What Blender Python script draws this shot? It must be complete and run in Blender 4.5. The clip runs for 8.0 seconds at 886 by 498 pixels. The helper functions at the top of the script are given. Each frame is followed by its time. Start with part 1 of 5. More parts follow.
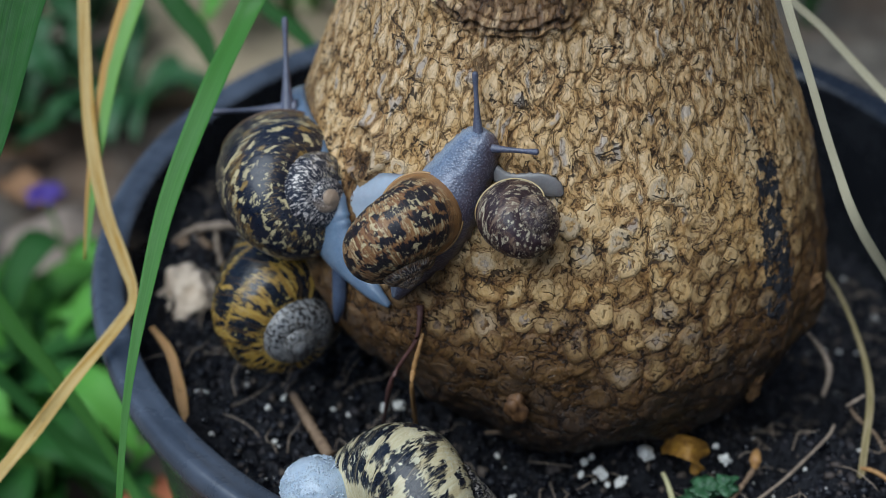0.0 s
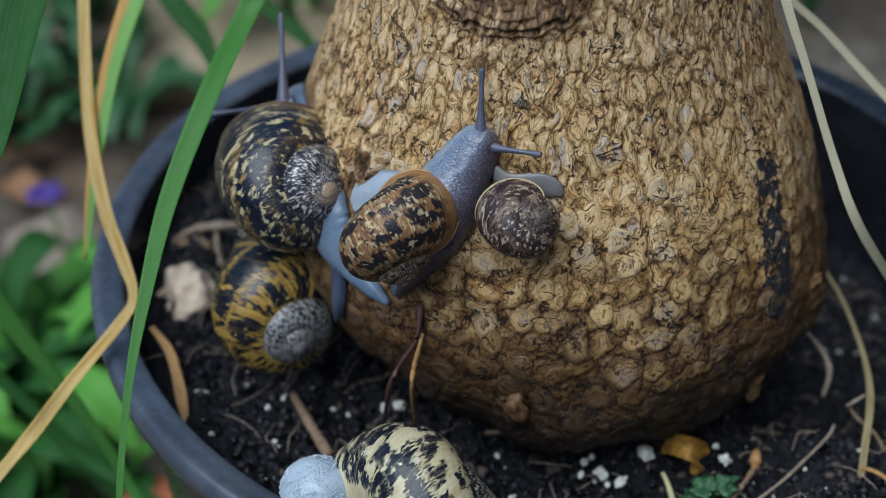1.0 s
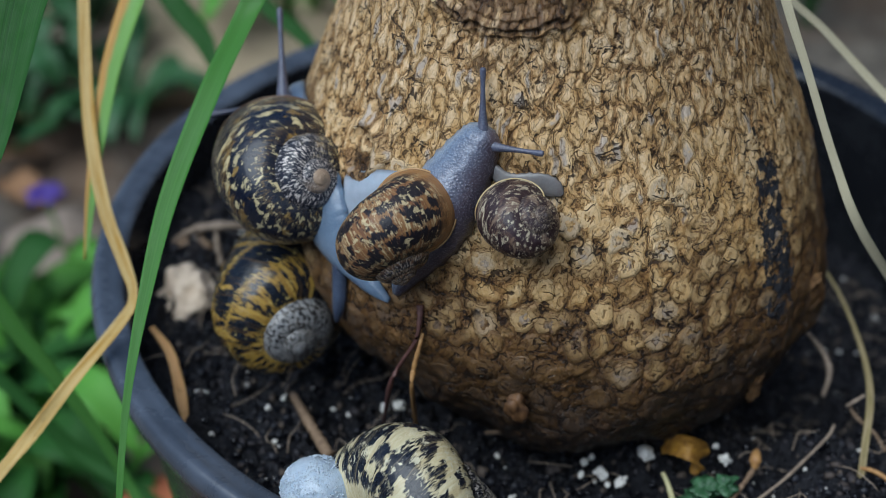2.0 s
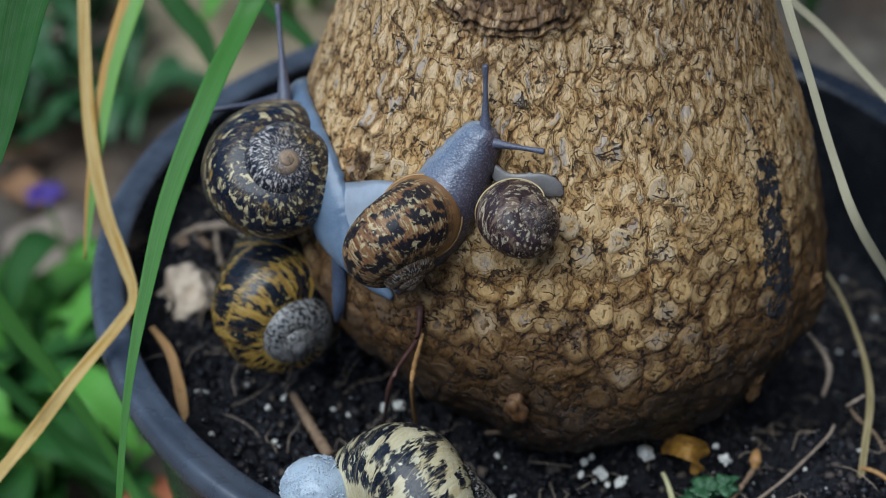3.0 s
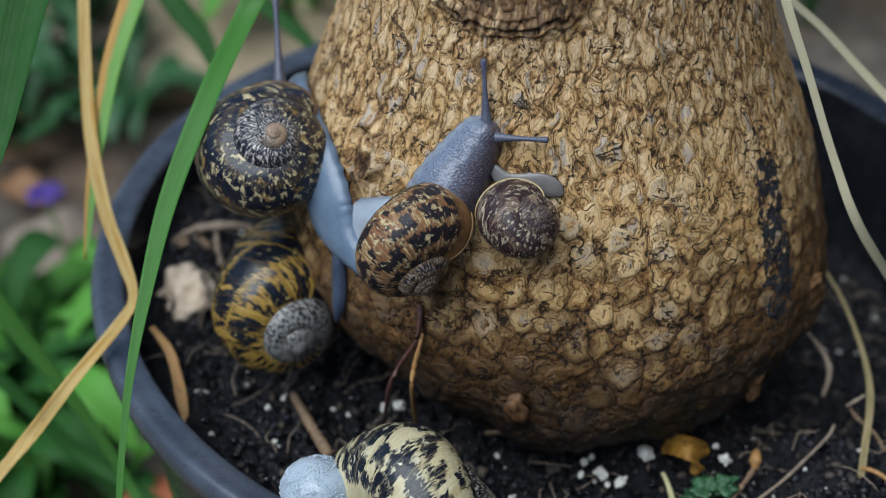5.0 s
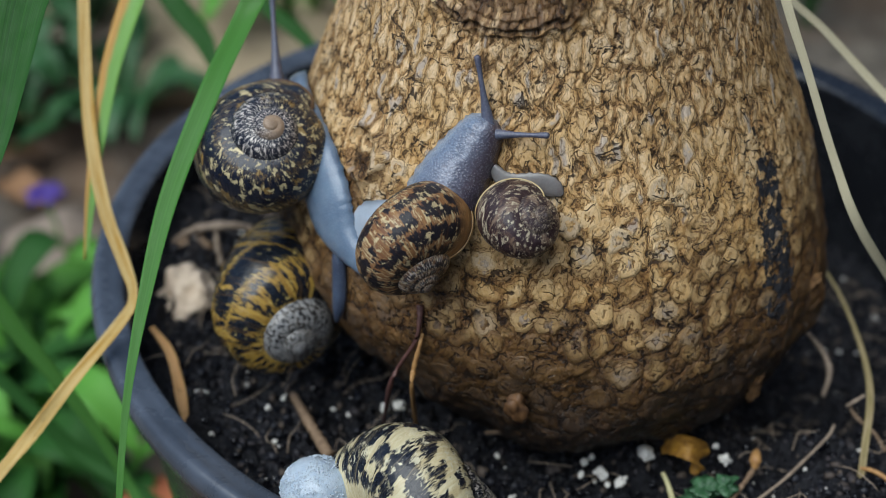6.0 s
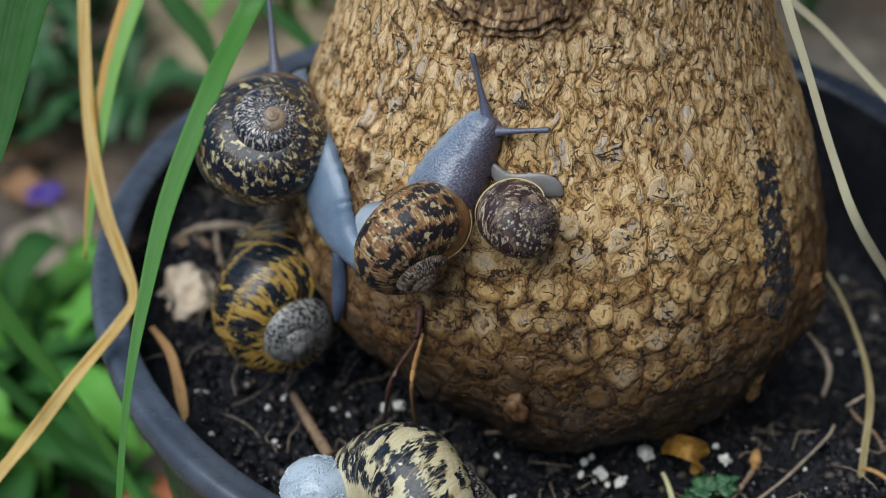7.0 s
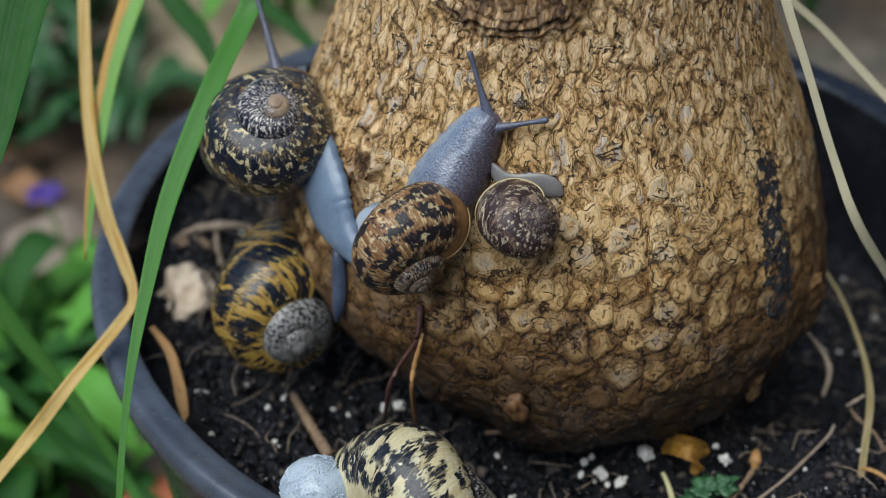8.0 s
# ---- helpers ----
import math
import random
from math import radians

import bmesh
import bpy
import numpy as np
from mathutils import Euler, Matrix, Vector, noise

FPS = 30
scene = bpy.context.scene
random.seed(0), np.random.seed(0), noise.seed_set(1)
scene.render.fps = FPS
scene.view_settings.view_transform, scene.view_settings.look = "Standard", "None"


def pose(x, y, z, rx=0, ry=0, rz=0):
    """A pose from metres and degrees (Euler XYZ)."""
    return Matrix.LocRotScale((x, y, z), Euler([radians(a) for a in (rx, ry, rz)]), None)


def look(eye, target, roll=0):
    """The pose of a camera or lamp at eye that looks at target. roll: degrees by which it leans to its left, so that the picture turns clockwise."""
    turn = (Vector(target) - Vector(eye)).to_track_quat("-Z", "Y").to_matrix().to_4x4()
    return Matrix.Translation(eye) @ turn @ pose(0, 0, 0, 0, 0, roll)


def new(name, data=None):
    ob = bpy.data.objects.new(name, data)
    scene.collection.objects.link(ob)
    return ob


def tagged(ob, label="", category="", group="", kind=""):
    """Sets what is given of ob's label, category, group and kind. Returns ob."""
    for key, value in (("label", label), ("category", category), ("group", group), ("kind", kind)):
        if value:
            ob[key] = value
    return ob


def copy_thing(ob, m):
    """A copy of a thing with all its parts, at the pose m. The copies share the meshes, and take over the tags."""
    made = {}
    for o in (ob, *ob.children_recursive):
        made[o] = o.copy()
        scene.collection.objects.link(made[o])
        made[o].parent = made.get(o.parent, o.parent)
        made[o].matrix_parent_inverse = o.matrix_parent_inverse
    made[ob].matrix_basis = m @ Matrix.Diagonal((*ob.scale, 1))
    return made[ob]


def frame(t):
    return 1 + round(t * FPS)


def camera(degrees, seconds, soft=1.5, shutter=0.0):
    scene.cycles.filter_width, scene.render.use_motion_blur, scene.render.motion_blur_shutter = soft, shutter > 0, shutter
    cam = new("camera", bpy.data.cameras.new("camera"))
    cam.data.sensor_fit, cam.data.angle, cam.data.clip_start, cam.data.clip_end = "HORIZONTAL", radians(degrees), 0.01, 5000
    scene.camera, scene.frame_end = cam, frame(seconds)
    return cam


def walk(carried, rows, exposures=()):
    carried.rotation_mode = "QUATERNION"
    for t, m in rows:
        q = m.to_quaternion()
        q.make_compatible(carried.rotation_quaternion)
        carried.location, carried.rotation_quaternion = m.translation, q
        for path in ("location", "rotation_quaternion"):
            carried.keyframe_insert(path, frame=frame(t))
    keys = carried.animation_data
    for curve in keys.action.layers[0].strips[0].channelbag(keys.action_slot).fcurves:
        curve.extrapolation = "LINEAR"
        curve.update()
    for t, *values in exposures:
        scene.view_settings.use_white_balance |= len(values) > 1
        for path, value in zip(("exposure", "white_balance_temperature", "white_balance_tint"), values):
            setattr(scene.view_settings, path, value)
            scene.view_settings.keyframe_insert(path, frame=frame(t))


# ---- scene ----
# ---------------------------------------------------------------- camera
cam = camera(40, 8.0, soft=0.5)
EYE = (-0.0286, -0.2644, 0.2286)
CAM_POSE = pose(*EYE, 52, 0, 0)
cam.data.dof.use_dof = True
cam.data.dof.focus_distance = 0.254
cam.data.dof.aperture_fstop = 9.5
walk(cam, [(0.0, CAM_POSE), (8.0, CAM_POSE)], exposures=[(0.0, -0.16, 5400, 5), (3.5, -0.14, 5420, 5), (6.0, -0.03, 5760, 5), (8.0, 0.01, 5870, 5)])

# ---------------------------------------------------------------- light: open shade under a bright overcast sky
world = bpy.data.worlds.new("sky")
scene.world = world
world.use_nodes = True
wn = world.node_tree
sky = wn.nodes.new("ShaderNodeTexSky")
sky.sky_type = "NISHITA"
sky.sun_disc = False
sky.sun_elevation = radians(66)
sky.sun_rotation = radians(228)
sky.air_density, sky.dust_density, sky.ozone_density = 1.0, 1.2, 2.0
wn.links.new(sky.outputs["Color"], wn.nodes["Background"].inputs["Color"])
wn.nodes["Background"].inputs["Strength"].default_value = 0.085
sun_data = bpy.data.lights.new("sun", "SUN")
sun_data.energy, sun_data.angle, sun_data.color = 3.7, radians(55), (1.0, 0.945, 0.85)
sun = new("sun", sun_data)
sun.matrix_world = look((-0.60, -0.54, 1.5), (0, 0, 0))
scene.view_settings.exposure = 0.0


# ---------------------------------------------------------------- node helpers
class Mat:
    """A principled material with short calls for its nodes."""

    def __init__(self, name, rough=0.6, **sockets):
        self.m = bpy.data.materials.new(name)
        self.m.use_nodes = True
        self.t = self.m.node_tree
        self.b = self.t.nodes["Principled BSDF"]
        self.b.inputs["Roughness"].default_value = rough
        for k, v in sockets.items():
            self.b.inputs[k.replace("_", " ")].default_value = v

    def node(self, kind, **props):
        n = self.t.nodes.new("ShaderNode" + kind)
        for k, v in props.items():
            if k == "operation":
                n.operation = v
            elif k == "blend":
                n.blend_type = v
            elif k == "feature":
                n.feature = v
            elif k == "dims":
                n.noise_dimensions = v
        return n

    def put(self, socket, v):
        if v is None:
            return
        if isinstance(v, bpy.types.NodeSocket):
            self.t.links.new(v, socket)
        elif isinstance(v, tuple) and len(v) == 3 and socket.type == "RGBA":
            socket.default_value = (*v, 1)
        else:
            socket.default_value = v

    def obj(self, sx=1.0, sy=1.0, sz=1.0):
        return self.scaled(self.node("TexCoord").outputs["Object"], sx, sy, sz)

    def uv(self, sx=1.0, sy=1.0):
        return self.scaled(self.node("TexCoord").outputs["UV"], sx, sy, 1.0)

    def scaled(self, v, sx, sy, sz):
        n = self.node("Mapping")
        self.put(n.inputs["Vector"], v)
        n.inputs["Scale"].default_value = (sx, sy, sz)
        return n.outputs["Vector"]

    def noise(self, v, scale, detail=4.0, rough=0.55, warp=0.0):
        n = self.node("TexNoise")
        self.put(n.inputs["Vector"], v)
        for k, x in (("Scale", scale), ("Detail", detail), ("Roughness", rough), ("Distortion", warp)):
            n.inputs[k].default_value = x
        return n.outputs["Fac"]

    def cells(self, v, scale, feature="F1", rand=1.0):
        n = self.node("TexVoronoi", feature=feature)
        self.put(n.inputs["Vector"], v)
        n.inputs["Scale"].default_value = scale
        n.inputs["Randomness"].default_value = rand
        return n.outputs["Distance"]

    def cell_value(self, v, scale):
        n = self.node("TexVoronoi")
        self.put(n.inputs["Vector"], v)
        n.inputs["Scale"].default_value = scale
        s = self.node("SeparateColor")
        self.t.links.new(n.outputs["Color"], s.inputs[0])
        return s.outputs[0]

    def attr(self, name):
        n = self.node("Attribute")
        n.attribute_name = name
        return n.outputs["Fac"]

    def calc(self, op, a, b=0.5, c=0.5):
        n = self.node("Math", operation=op)
        for s, x in zip(n.inputs, (a, b, c)):
            self.put(s, x)
        return n.outputs[0]

    def step(self, v, lo, hi, a=0.0, b=1.0):
        n = self.node("MapRange")
        for k, x in (("Value", v), ("From Min", lo), ("From Max", hi), ("To Min", a), ("To Max", b)):
            self.put(n.inputs[k], x)
        return n.outputs[0]

    def ramp(self, v, stops):
        n = self.node("ValToRGB")
        self.put(n.inputs[0], v)
        e = n.color_ramp.elements
        while len(e) < len(stops):
            e.new(0.5)
        for el, (p, c) in zip(e, stops):
            el.position = p
            el.color = (c, c, c, 1) if isinstance(c, (int, float)) else (*c, 1)
        return n.outputs["Color"]

    def mix(self, f, a, b, blend="MIX"):
        n = self.node("MixRGB", blend=blend)
        self.put(n.inputs[0], f), self.put(n.inputs[1], a), self.put(n.inputs[2], b)
        return n.outputs[0]

    def warp(self, v, scale, amount):
        n = self.node("TexNoise")
        self.put(n.inputs["Vector"], v)
        n.inputs["Scale"].default_value = scale
        s = self.node("VectorMath", operation="MULTIPLY_ADD")
        self.t.links.new(n.outputs["Color"], s.inputs[0])
        s.inputs[1].default_value = (amount,) * 3
        self.put(s.inputs[2], v)
        return s.outputs[0]

    def bump(self, h, strength, dist, prev=None):
        n = self.node("Bump")
        n.inputs["Strength"].default_value = strength
        n.inputs["Distance"].default_value = dist
        self.put(n.inputs["Height"], h)
        self.put(n.inputs["Normal"], prev)
        return n.outputs[0]

    def done(self, color=None, rough=None, normal=None):
        self.put(self.b.inputs["Base Color"], color)
        self.put(self.b.inputs["Roughness"], rough)
        self.put(self.b.inputs["Normal"], normal)
        return self.m


# ---------------------------------------------------------------- materials
def bark_material():
    k = Mat("caudex_bark", 0.75)
    uv = k.uv(100, 100)                      # centimetres round and up the trunk
    wuv = k.warp(uv, 1.3, 0.5)
    crack, scar, mold, damp_shade, rnd = (k.attr(n) for n in ("crack", "scar", "mold", "damp_shade", "cell"))
    fine = k.noise(k.scaled(wuv, 1.6, 0.9, 1), 10.0, 9, 0.72, 0.8)
    flow = k.warp(k.warp(k.warp(uv, 2.2, 0.5), 9.0, 0.15), 30.0, 0.05)
    fl1 = k.scaled(flow, 1.5, 0.7, 1)
    lines = k.cells(fl1, 2.7, "DISTANCE_TO_EDGE")
    lines2 = k.cells(k.scaled(k.warp(flow, 6.0, 0.2), 1.45, 0.75, 1), 5.8, "DISTANCE_TO_EDGE")
    flake, flake2 = k.cell_value(fl1, 2.7), k.cell_value(k.scaled(flow, 1.4, 0.8, 1), 6.5)
    patch = k.noise(uv, 0.55, 3)
    rag = k.noise(k.scaled(flow, 1.3, 0.8, 1), 7.0, 5, 0.62)
    torn = k.calc("ADD", crack, k.step(rag, 0.2, 0.8, -0.13, 0.13))
    tone = k.calc("ADD", k.calc("ADD", k.calc("MULTIPLY", fine, 0.30), k.step(torn, 0.0, 0.6, 0.04, 0.17)), k.calc("ADD", k.calc("MULTIPLY", flake, 0.07), k.calc("MULTIPLY", flake2, 0.06, 0.0)))
    tone = k.calc("ADD", tone, 0.085)
    col = k.ramp(tone, [(0.27, (0.13, 0.055, 0.016)), (0.34, (0.43, 0.235, 0.075)), (0.42, (0.68, 0.445, 0.19)), (0.56, (0.86, 0.66, 0.39))])
    col = k.mix(k.step(patch, 0.4, 0.7, 0, 0.45), col, (0.50, 0.29, 0.075))
    sep = k.node("SeparateXYZ")
    k.put(sep.inputs[0], uv)
    young = k.step(k.calc("ADD", sep.outputs[1], k.step(patch, 0, 1, -1.5, 1.5)), 56.0, 60.5)
    col = k.mix(young, col, (1.05, 1.09, 1.26), "MULTIPLY")
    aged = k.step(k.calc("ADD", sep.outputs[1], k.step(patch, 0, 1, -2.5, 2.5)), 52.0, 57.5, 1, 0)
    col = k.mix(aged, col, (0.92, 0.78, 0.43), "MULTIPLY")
    col = k.mix(k.step(rnd, 0.3, 1.0, 0, 0.35), col, (0.64, 0.50, 0.28))
    col = k.mix(k.step(scar, 0.0, 1.0, 0.0, 0.6), col, k.mix(fine, (0.26, 0.24, 0.25), (0.52, 0.49, 0.48)))
    c1 = k.calc("MULTIPLY", k.step(lines, 0.008, 0.04, 1, 0), k.step(k.noise(uv, 2.6, 4), 0.47, 0.57))
    c2 = k.calc("MULTIPLY", k.step(lines2, 0.008, 0.045, 1, 0), k.step(k.noise(uv, 3.9, 4), 0.54, 0.64))
    lace = k.calc("MAXIMUM", c1, c2)
    col = k.mix(k.calc("MULTIPLY", lace, 0.5), col, (0.035, 0.015, 0.006))
    gap = k.step(k.calc("ADD", crack, k.calc("MULTIPLY", fine, 0.25)), 0.10, 0.24, 1, 0)
    col = k.mix(k.calc("MULTIPLY", gap, 0.45), col, (0.26, 0.115, 0.028))
    # wet dirt plus painted shade, at the trunk's foot and in the branch scar
    wet_shade = k.step(k.calc("SUBTRACT", k.calc("MULTIPLY", damp_shade, 1.4), k.calc("MULTIPLY", crack, 0.6)), 0.0, 0.75, 0, 0.88)
    col = k.mix(wet_shade, col, k.mix(k.step(fine, 0.35, 0.65), (0.020, 0.009, 0.0035), (0.18, 0.084, 0.022)))
    wander = k.calc("MULTIPLY", k.noise(flow, 3.2, 3), 7.0)
    ridge = k.calc("SINE", k.calc("ADD", k.calc("MULTIPLY", torn, 24.0), wander))
    ridge = k.calc("MULTIPLY", k.step(ridge, 0.72, 0.97), k.step(torn, 0.4, 0.75, 1, 0))
    ridge = k.calc("MULTIPLY", ridge, k.step(k.noise(uv, 3.0, 3), 0.38, 0.48))
    col = k.mix(k.calc("MULTIPLY", ridge, 0.7), col, (0.15, 0.062, 0.018))
    split = k.calc("MULTIPLY", k.step(torn, 0.03, 0.08, 1, 0), k.step(k.noise(uv, 2.0, 3), 0.38, 0.45))
    col = k.mix(k.calc("MULTIPLY", split, k.step(young, 0, 1, 0.9, 0.55)), col, (0.022, 0.010, 0.005))
    # thin wandering cracks and the fine growth ridges between them
    swirl = k.warp(k.warp(uv, 1.6, 0.6), 7.0, 0.10)
    thread = k.calc("ABSOLUTE", k.calc("SUBTRACT", k.noise(k.scaled(swirl, 0.85, 1.15, 1), 1.5, 3, 0.5), 0.5))
    thread = k.calc("MULTIPLY", k.step(thread, 0.006, 0.015, 1, 0), k.step(k.noise(uv, 1.5, 3), 0.47, 0.52))
    col = k.mix(k.calc("MULTIPLY", thread, 0.9), col, (0.020, 0.009, 0.004))
    fissure = k.calc("MAXIMUM", k.calc("MULTIPLY", ridge, 0.45), k.calc("MAXIMUM", split, thread))
    # soil stuck to the foot, blackened further to stand for its shadow
    dirt_shade = k.calc("ADD", sep.outputs[1], k.step(k.noise(uv, 1.1, 5, 0.65), 0.2, 0.8, -1.3, 1.3))
    dirt_shade = k.calc("MULTIPLY", k.step(dirt_shade, 52.4, 55.0, 1, 0), k.step(k.noise(uv, 6.0, 4), 0.3, 0.5, 0.6, 0.95))
    col = k.mix(dirt_shade, col, (0.010, 0.007, 0.006))
    soot = k.step(k.calc("ADD", mold, k.step(k.noise(uv, 3.4, 8, 0.72), 0.2, 0.8, -0.95, 0.95)), 0.80, 0.95)
    soot = k.calc("MULTIPLY", soot, k.step(mold, 0.02, 0.12))
    col = k.mix(soot, col, (0.025, 0.027, 0.035))
    specks = k.step(k.cells(k.warp(uv, 4, 0.3), 1.1), 0.09, 0.13, 1, 0)
    col = k.mix(k.calc("MULTIPLY", specks, k.step(k.noise(uv, 0.9, 2), 0.55, 0.62)), col, (0.02, 0.016, 0.014))
    h = k.calc("SUBTRACT", tone, k.calc("MULTIPLY", lace, 0.2))
    n = k.bump(h, 1.0, 0.0008)
    n = k.bump(fissure, 1.0, -0.0008, n)
    return k.done(col, k.step(damp_shade, 0, 1, 0.62, 0.42), n)


def soil_material():
    k = Mat("potting_soil", 0.7, Specular_IOR_Level=0.22)
    p = k.obj()
    a = k.noise(p, 260, 6, 0.7)
    b = k.noise(p, 45, 3)
    col = k.ramp(a, [(0.3, (0.003, 0.0032, 0.0042)), (0.55, (0.009, 0.0095, 0.013)), (0.8, (0.042, 0.041, 0.048))])
    col = k.mix(k.step(b, 0.5, 0.75, 0, 0.5), col, (0.012, 0.011, 0.013))
    return k.done(col, k.step(b, 0.35, 0.65, 0.22, 0.7), k.bump(a, 1.0, 0.0015))


def plain(name, c, c2=None, rough=0.6, scale=300.0, bump=0.3, dist=0.0004, coat=0.0, sss=0.0):
    k = Mat(name, rough)
    f = k.noise(k.obj(), scale, 5, 0.6)
    k.b.inputs["Coat Weight"].default_value = coat
    k.b.inputs["Coat Roughness"].default_value = 0.15
    k.b.inputs["Subsurface Weight"].default_value = sss
    k.b.inputs["Subsurface Radius"].default_value = (0.002, 0.0015, 0.0012)
    col = k.mix(k.step(f, 0.3, 0.7), c, c2 or tuple(x * 0.6 for x in c))
    return k.done(col, None, k.bump(f, bump, dist))


def shell_material(name, ground, ground2, dark, bands, block, fleck, pale, pale_amount, apex, worn=0.0, wear=1.3, seed=0.0, rough=0.3, early=0.35, lip_at=99.0, last=3.7, fray=0.05, hatch=0.35, stretch=1.2, narrow=2.0, gloss=0.45):
    """Snail shell. The UV runs along the coil in turns and round the tube; bands are (centre, half width) round the tube.
    fray: how far the growth lines fray the bands' edges; hatch: how strong the pale growth lines are; last: where the body whorl begins."""
    k = Mat(name, rough)
    k.b.inputs["Coat Weight"].default_value = gloss
    k.b.inputs["Specular IOR Level"].default_value = 0.3
    k.b.inputs["Coat Roughness"].default_value = 0.18
    co = k.node("TexCoord").outputs["UV"]
    sp = k.node("SeparateXYZ")
    k.put(sp.inputs[0], co)
    u, v = sp.outputs[0], sp.outputs[1]
    off = k.node("VectorMath", operation="ADD")
    k.put(off.inputs[0], co)
    off.inputs[1].default_value = (seed, seed * 0.37, seed * 0.11)
    uv = off.outputs[0]
    wuv = k.warp(uv, 40, 0.007)
    # growth lines run across the coil, a little wavy
    lines = k.noise(k.scaled(wuv, 250, 14, 1), 1.0, 3, 0.6)
    rays = k.noise(k.scaled(k.warp(uv, 20, 0.012), 120, 4, 1), 1.0, 4, 0.65)
    slow = k.noise(k.scaled(uv, 1.0, 2.0, 1), 14, 3, 0.6)
    vw = k.calc("ADD", k.calc("ADD", v, k.step(slow, 0, 1, -0.022, 0.022)), k.step(lines, 0.2, 0.8, -fray, fray))
    mask = None
    for c, w in bands:
        d = k.calc("ABSOLUTE", k.calc("SUBTRACT", vw, c))
        one = k.step(d, w * 0.88, w * 1.06, 1, 0)
        mask = one if mask is None else k.calc("MAXIMUM", mask, one)
    cut = k.noise(k.scaled(k.warp(uv, 30, 0.012), narrow, stretch, 1), block * 1.9, 3, 0.55)
    cut = k.calc("ADD", cut, k.step(lines, 0.25, 0.75, -0.05, 0.05))
    mask = k.calc("MULTIPLY", mask, k.step(cut, fleck - 0.015, fleck + 0.015))
    col = k.mix(k.step(rays, 0.35, 0.65), ground, ground2)
    col = k.mix(k.calc("MULTIPLY", k.step(lines, 0.52, 0.62), hatch), col, pale)
    dk = k.mix(k.step(rays, 0.56, 0.70, 0, 0.45), dark, ground2)
    col = k.mix(mask, col, dk)
    # pale ragged flecks, in bunches
    thin = k.noise(k.scaled(k.warp(uv, 50, 0.014), 1.9, 1.0, 1), 27, 5, 0.66, 0.3)
    bunch = k.noise(k.scaled(uv, 1.3, 1.0, 1), 12.0, 2)
    edge = k.calc("ADD", k.calc("ADD", thin, k.step(bunch, 0.3, 0.7, -0.05, 0.05)), k.step(lines, 0.25, 0.75, -0.045, 0.045))
    streak = k.step(edge, 1 - pale_amount - 0.012, 1 - pale_amount + 0.012)
    col = k.mix(k.calc("MULTIPLY", streak, 0.92), col, k.mix(k.step(slow, 0.4, 0.6), pale, tuple(x * 0.72 for x in pale)))
    # the older whorls: dark, crossed by close white growth lines
    old = k.step(u, last - 0.12, last + 0.05, 1, 0)
    whites = k.noise(k.scaled(k.warp(uv, 18, 0.022), 150, 20, 1), 1.0, 3, 0.62)
    bits = k.noise(k.scaled(uv, 45, 22, 1), 1.0, 3, 0.6)
    inner = k.mix(k.step(k.calc("ADD", whites, k.step(bits, 0.3, 0.7, -0.07, 0.07)), 0.545, 0.575), tuple(x * 1.3 for x in dark), (0.66, 0.60, 0.55))
    col = k.mix(k.calc("MULTIPLY", old, early), col, inner)
    # the seam where one whorl meets the next
    seam = k.step(k.calc("ABSOLUTE", k.calc("SUBTRACT", k.calc("ADD", v, k.step(rays, 0, 1, -0.005, 0.005)), 0.272)), 0.006, 0.013, 1, 0)
    col = k.mix(k.calc("MULTIPLY", seam, 0.9), col, tuple(x * 0.6 for x in dark))
    col = k.mix(k.step(u, wear - 0.2, wear + 0.12, 1, 0), col, k.mix(k.step(thin, 0.4, 0.6), apex, tuple(x * 0.62 for x in apex)))
    if worn:
        spots = k.noise(k.scaled(k.warp(uv, 20, 0.025), 55, 30, 1), 1.0, 4, 0.65)
        grey = k.mix(k.step(spots, 0.49, 0.53), k.mix(k.step(lines, 0.4, 0.6), (0.30, 0.30, 0.30), (0.19, 0.185, 0.18)), (0.022, 0.021, 0.022))
        col = k.mix(k.step(u, worn - 0.05, worn + 0.1, 0.95, 0), col, grey)
    col = k.mix(k.step(k.calc("ADD", u, k.step(rays, 0, 1, -0.02, 0.02)), lip_at - 0.015, lip_at + 0.03, 0, 0.9), col, k.mix(rays, (0.24, 0.10, 0.03), (0.40, 0.23, 0.09)))
    dents = k.noise(k.scaled(k.warp(uv, 20, 0.02), 75, 44, 1), 1.0, 3, 0.6)
    h = k.calc("ADD", k.calc("ADD", k.calc("MULTIPLY", lines, 0.7), k.calc("MULTIPLY", rays, 0.5)), k.calc("MULTIPLY", dents, 0.9))
    return k.done(col, k.step(thin, 0.3, 0.8, rough, rough + 0.2), k.bump(h, 0.7, 0.0004))


def skin_material(name, c, c2, rough=0.4, grain=0.7):
    k = Mat(name, rough)
    p = k.obj()
    g = k.cells(k.warp(p, 900, 0.0003), 2400, "SMOOTH_F1")
    f = k.noise(p, 160, 3)
    k.b.inputs["Subsurface Weight"].default_value = 0.4
    k.b.inputs["Subsurface Radius"].default_value = (0.003, 0.002, 0.002)
    k.b.inputs["Coat Weight"].default_value = 0.12
    k.b.inputs["Coat Roughness"].default_value = 0.25
    col = k.mix(k.step(f, 0.3, 0.7), c, c2)
    col = k.mix(k.step(g, 0.08, 0.5, 0.42 * grain, 0.0), col, (0.66, 0.67, 0.74))
    return k.done(col, None, k.bump(g, grain * 0.9, -0.0005))


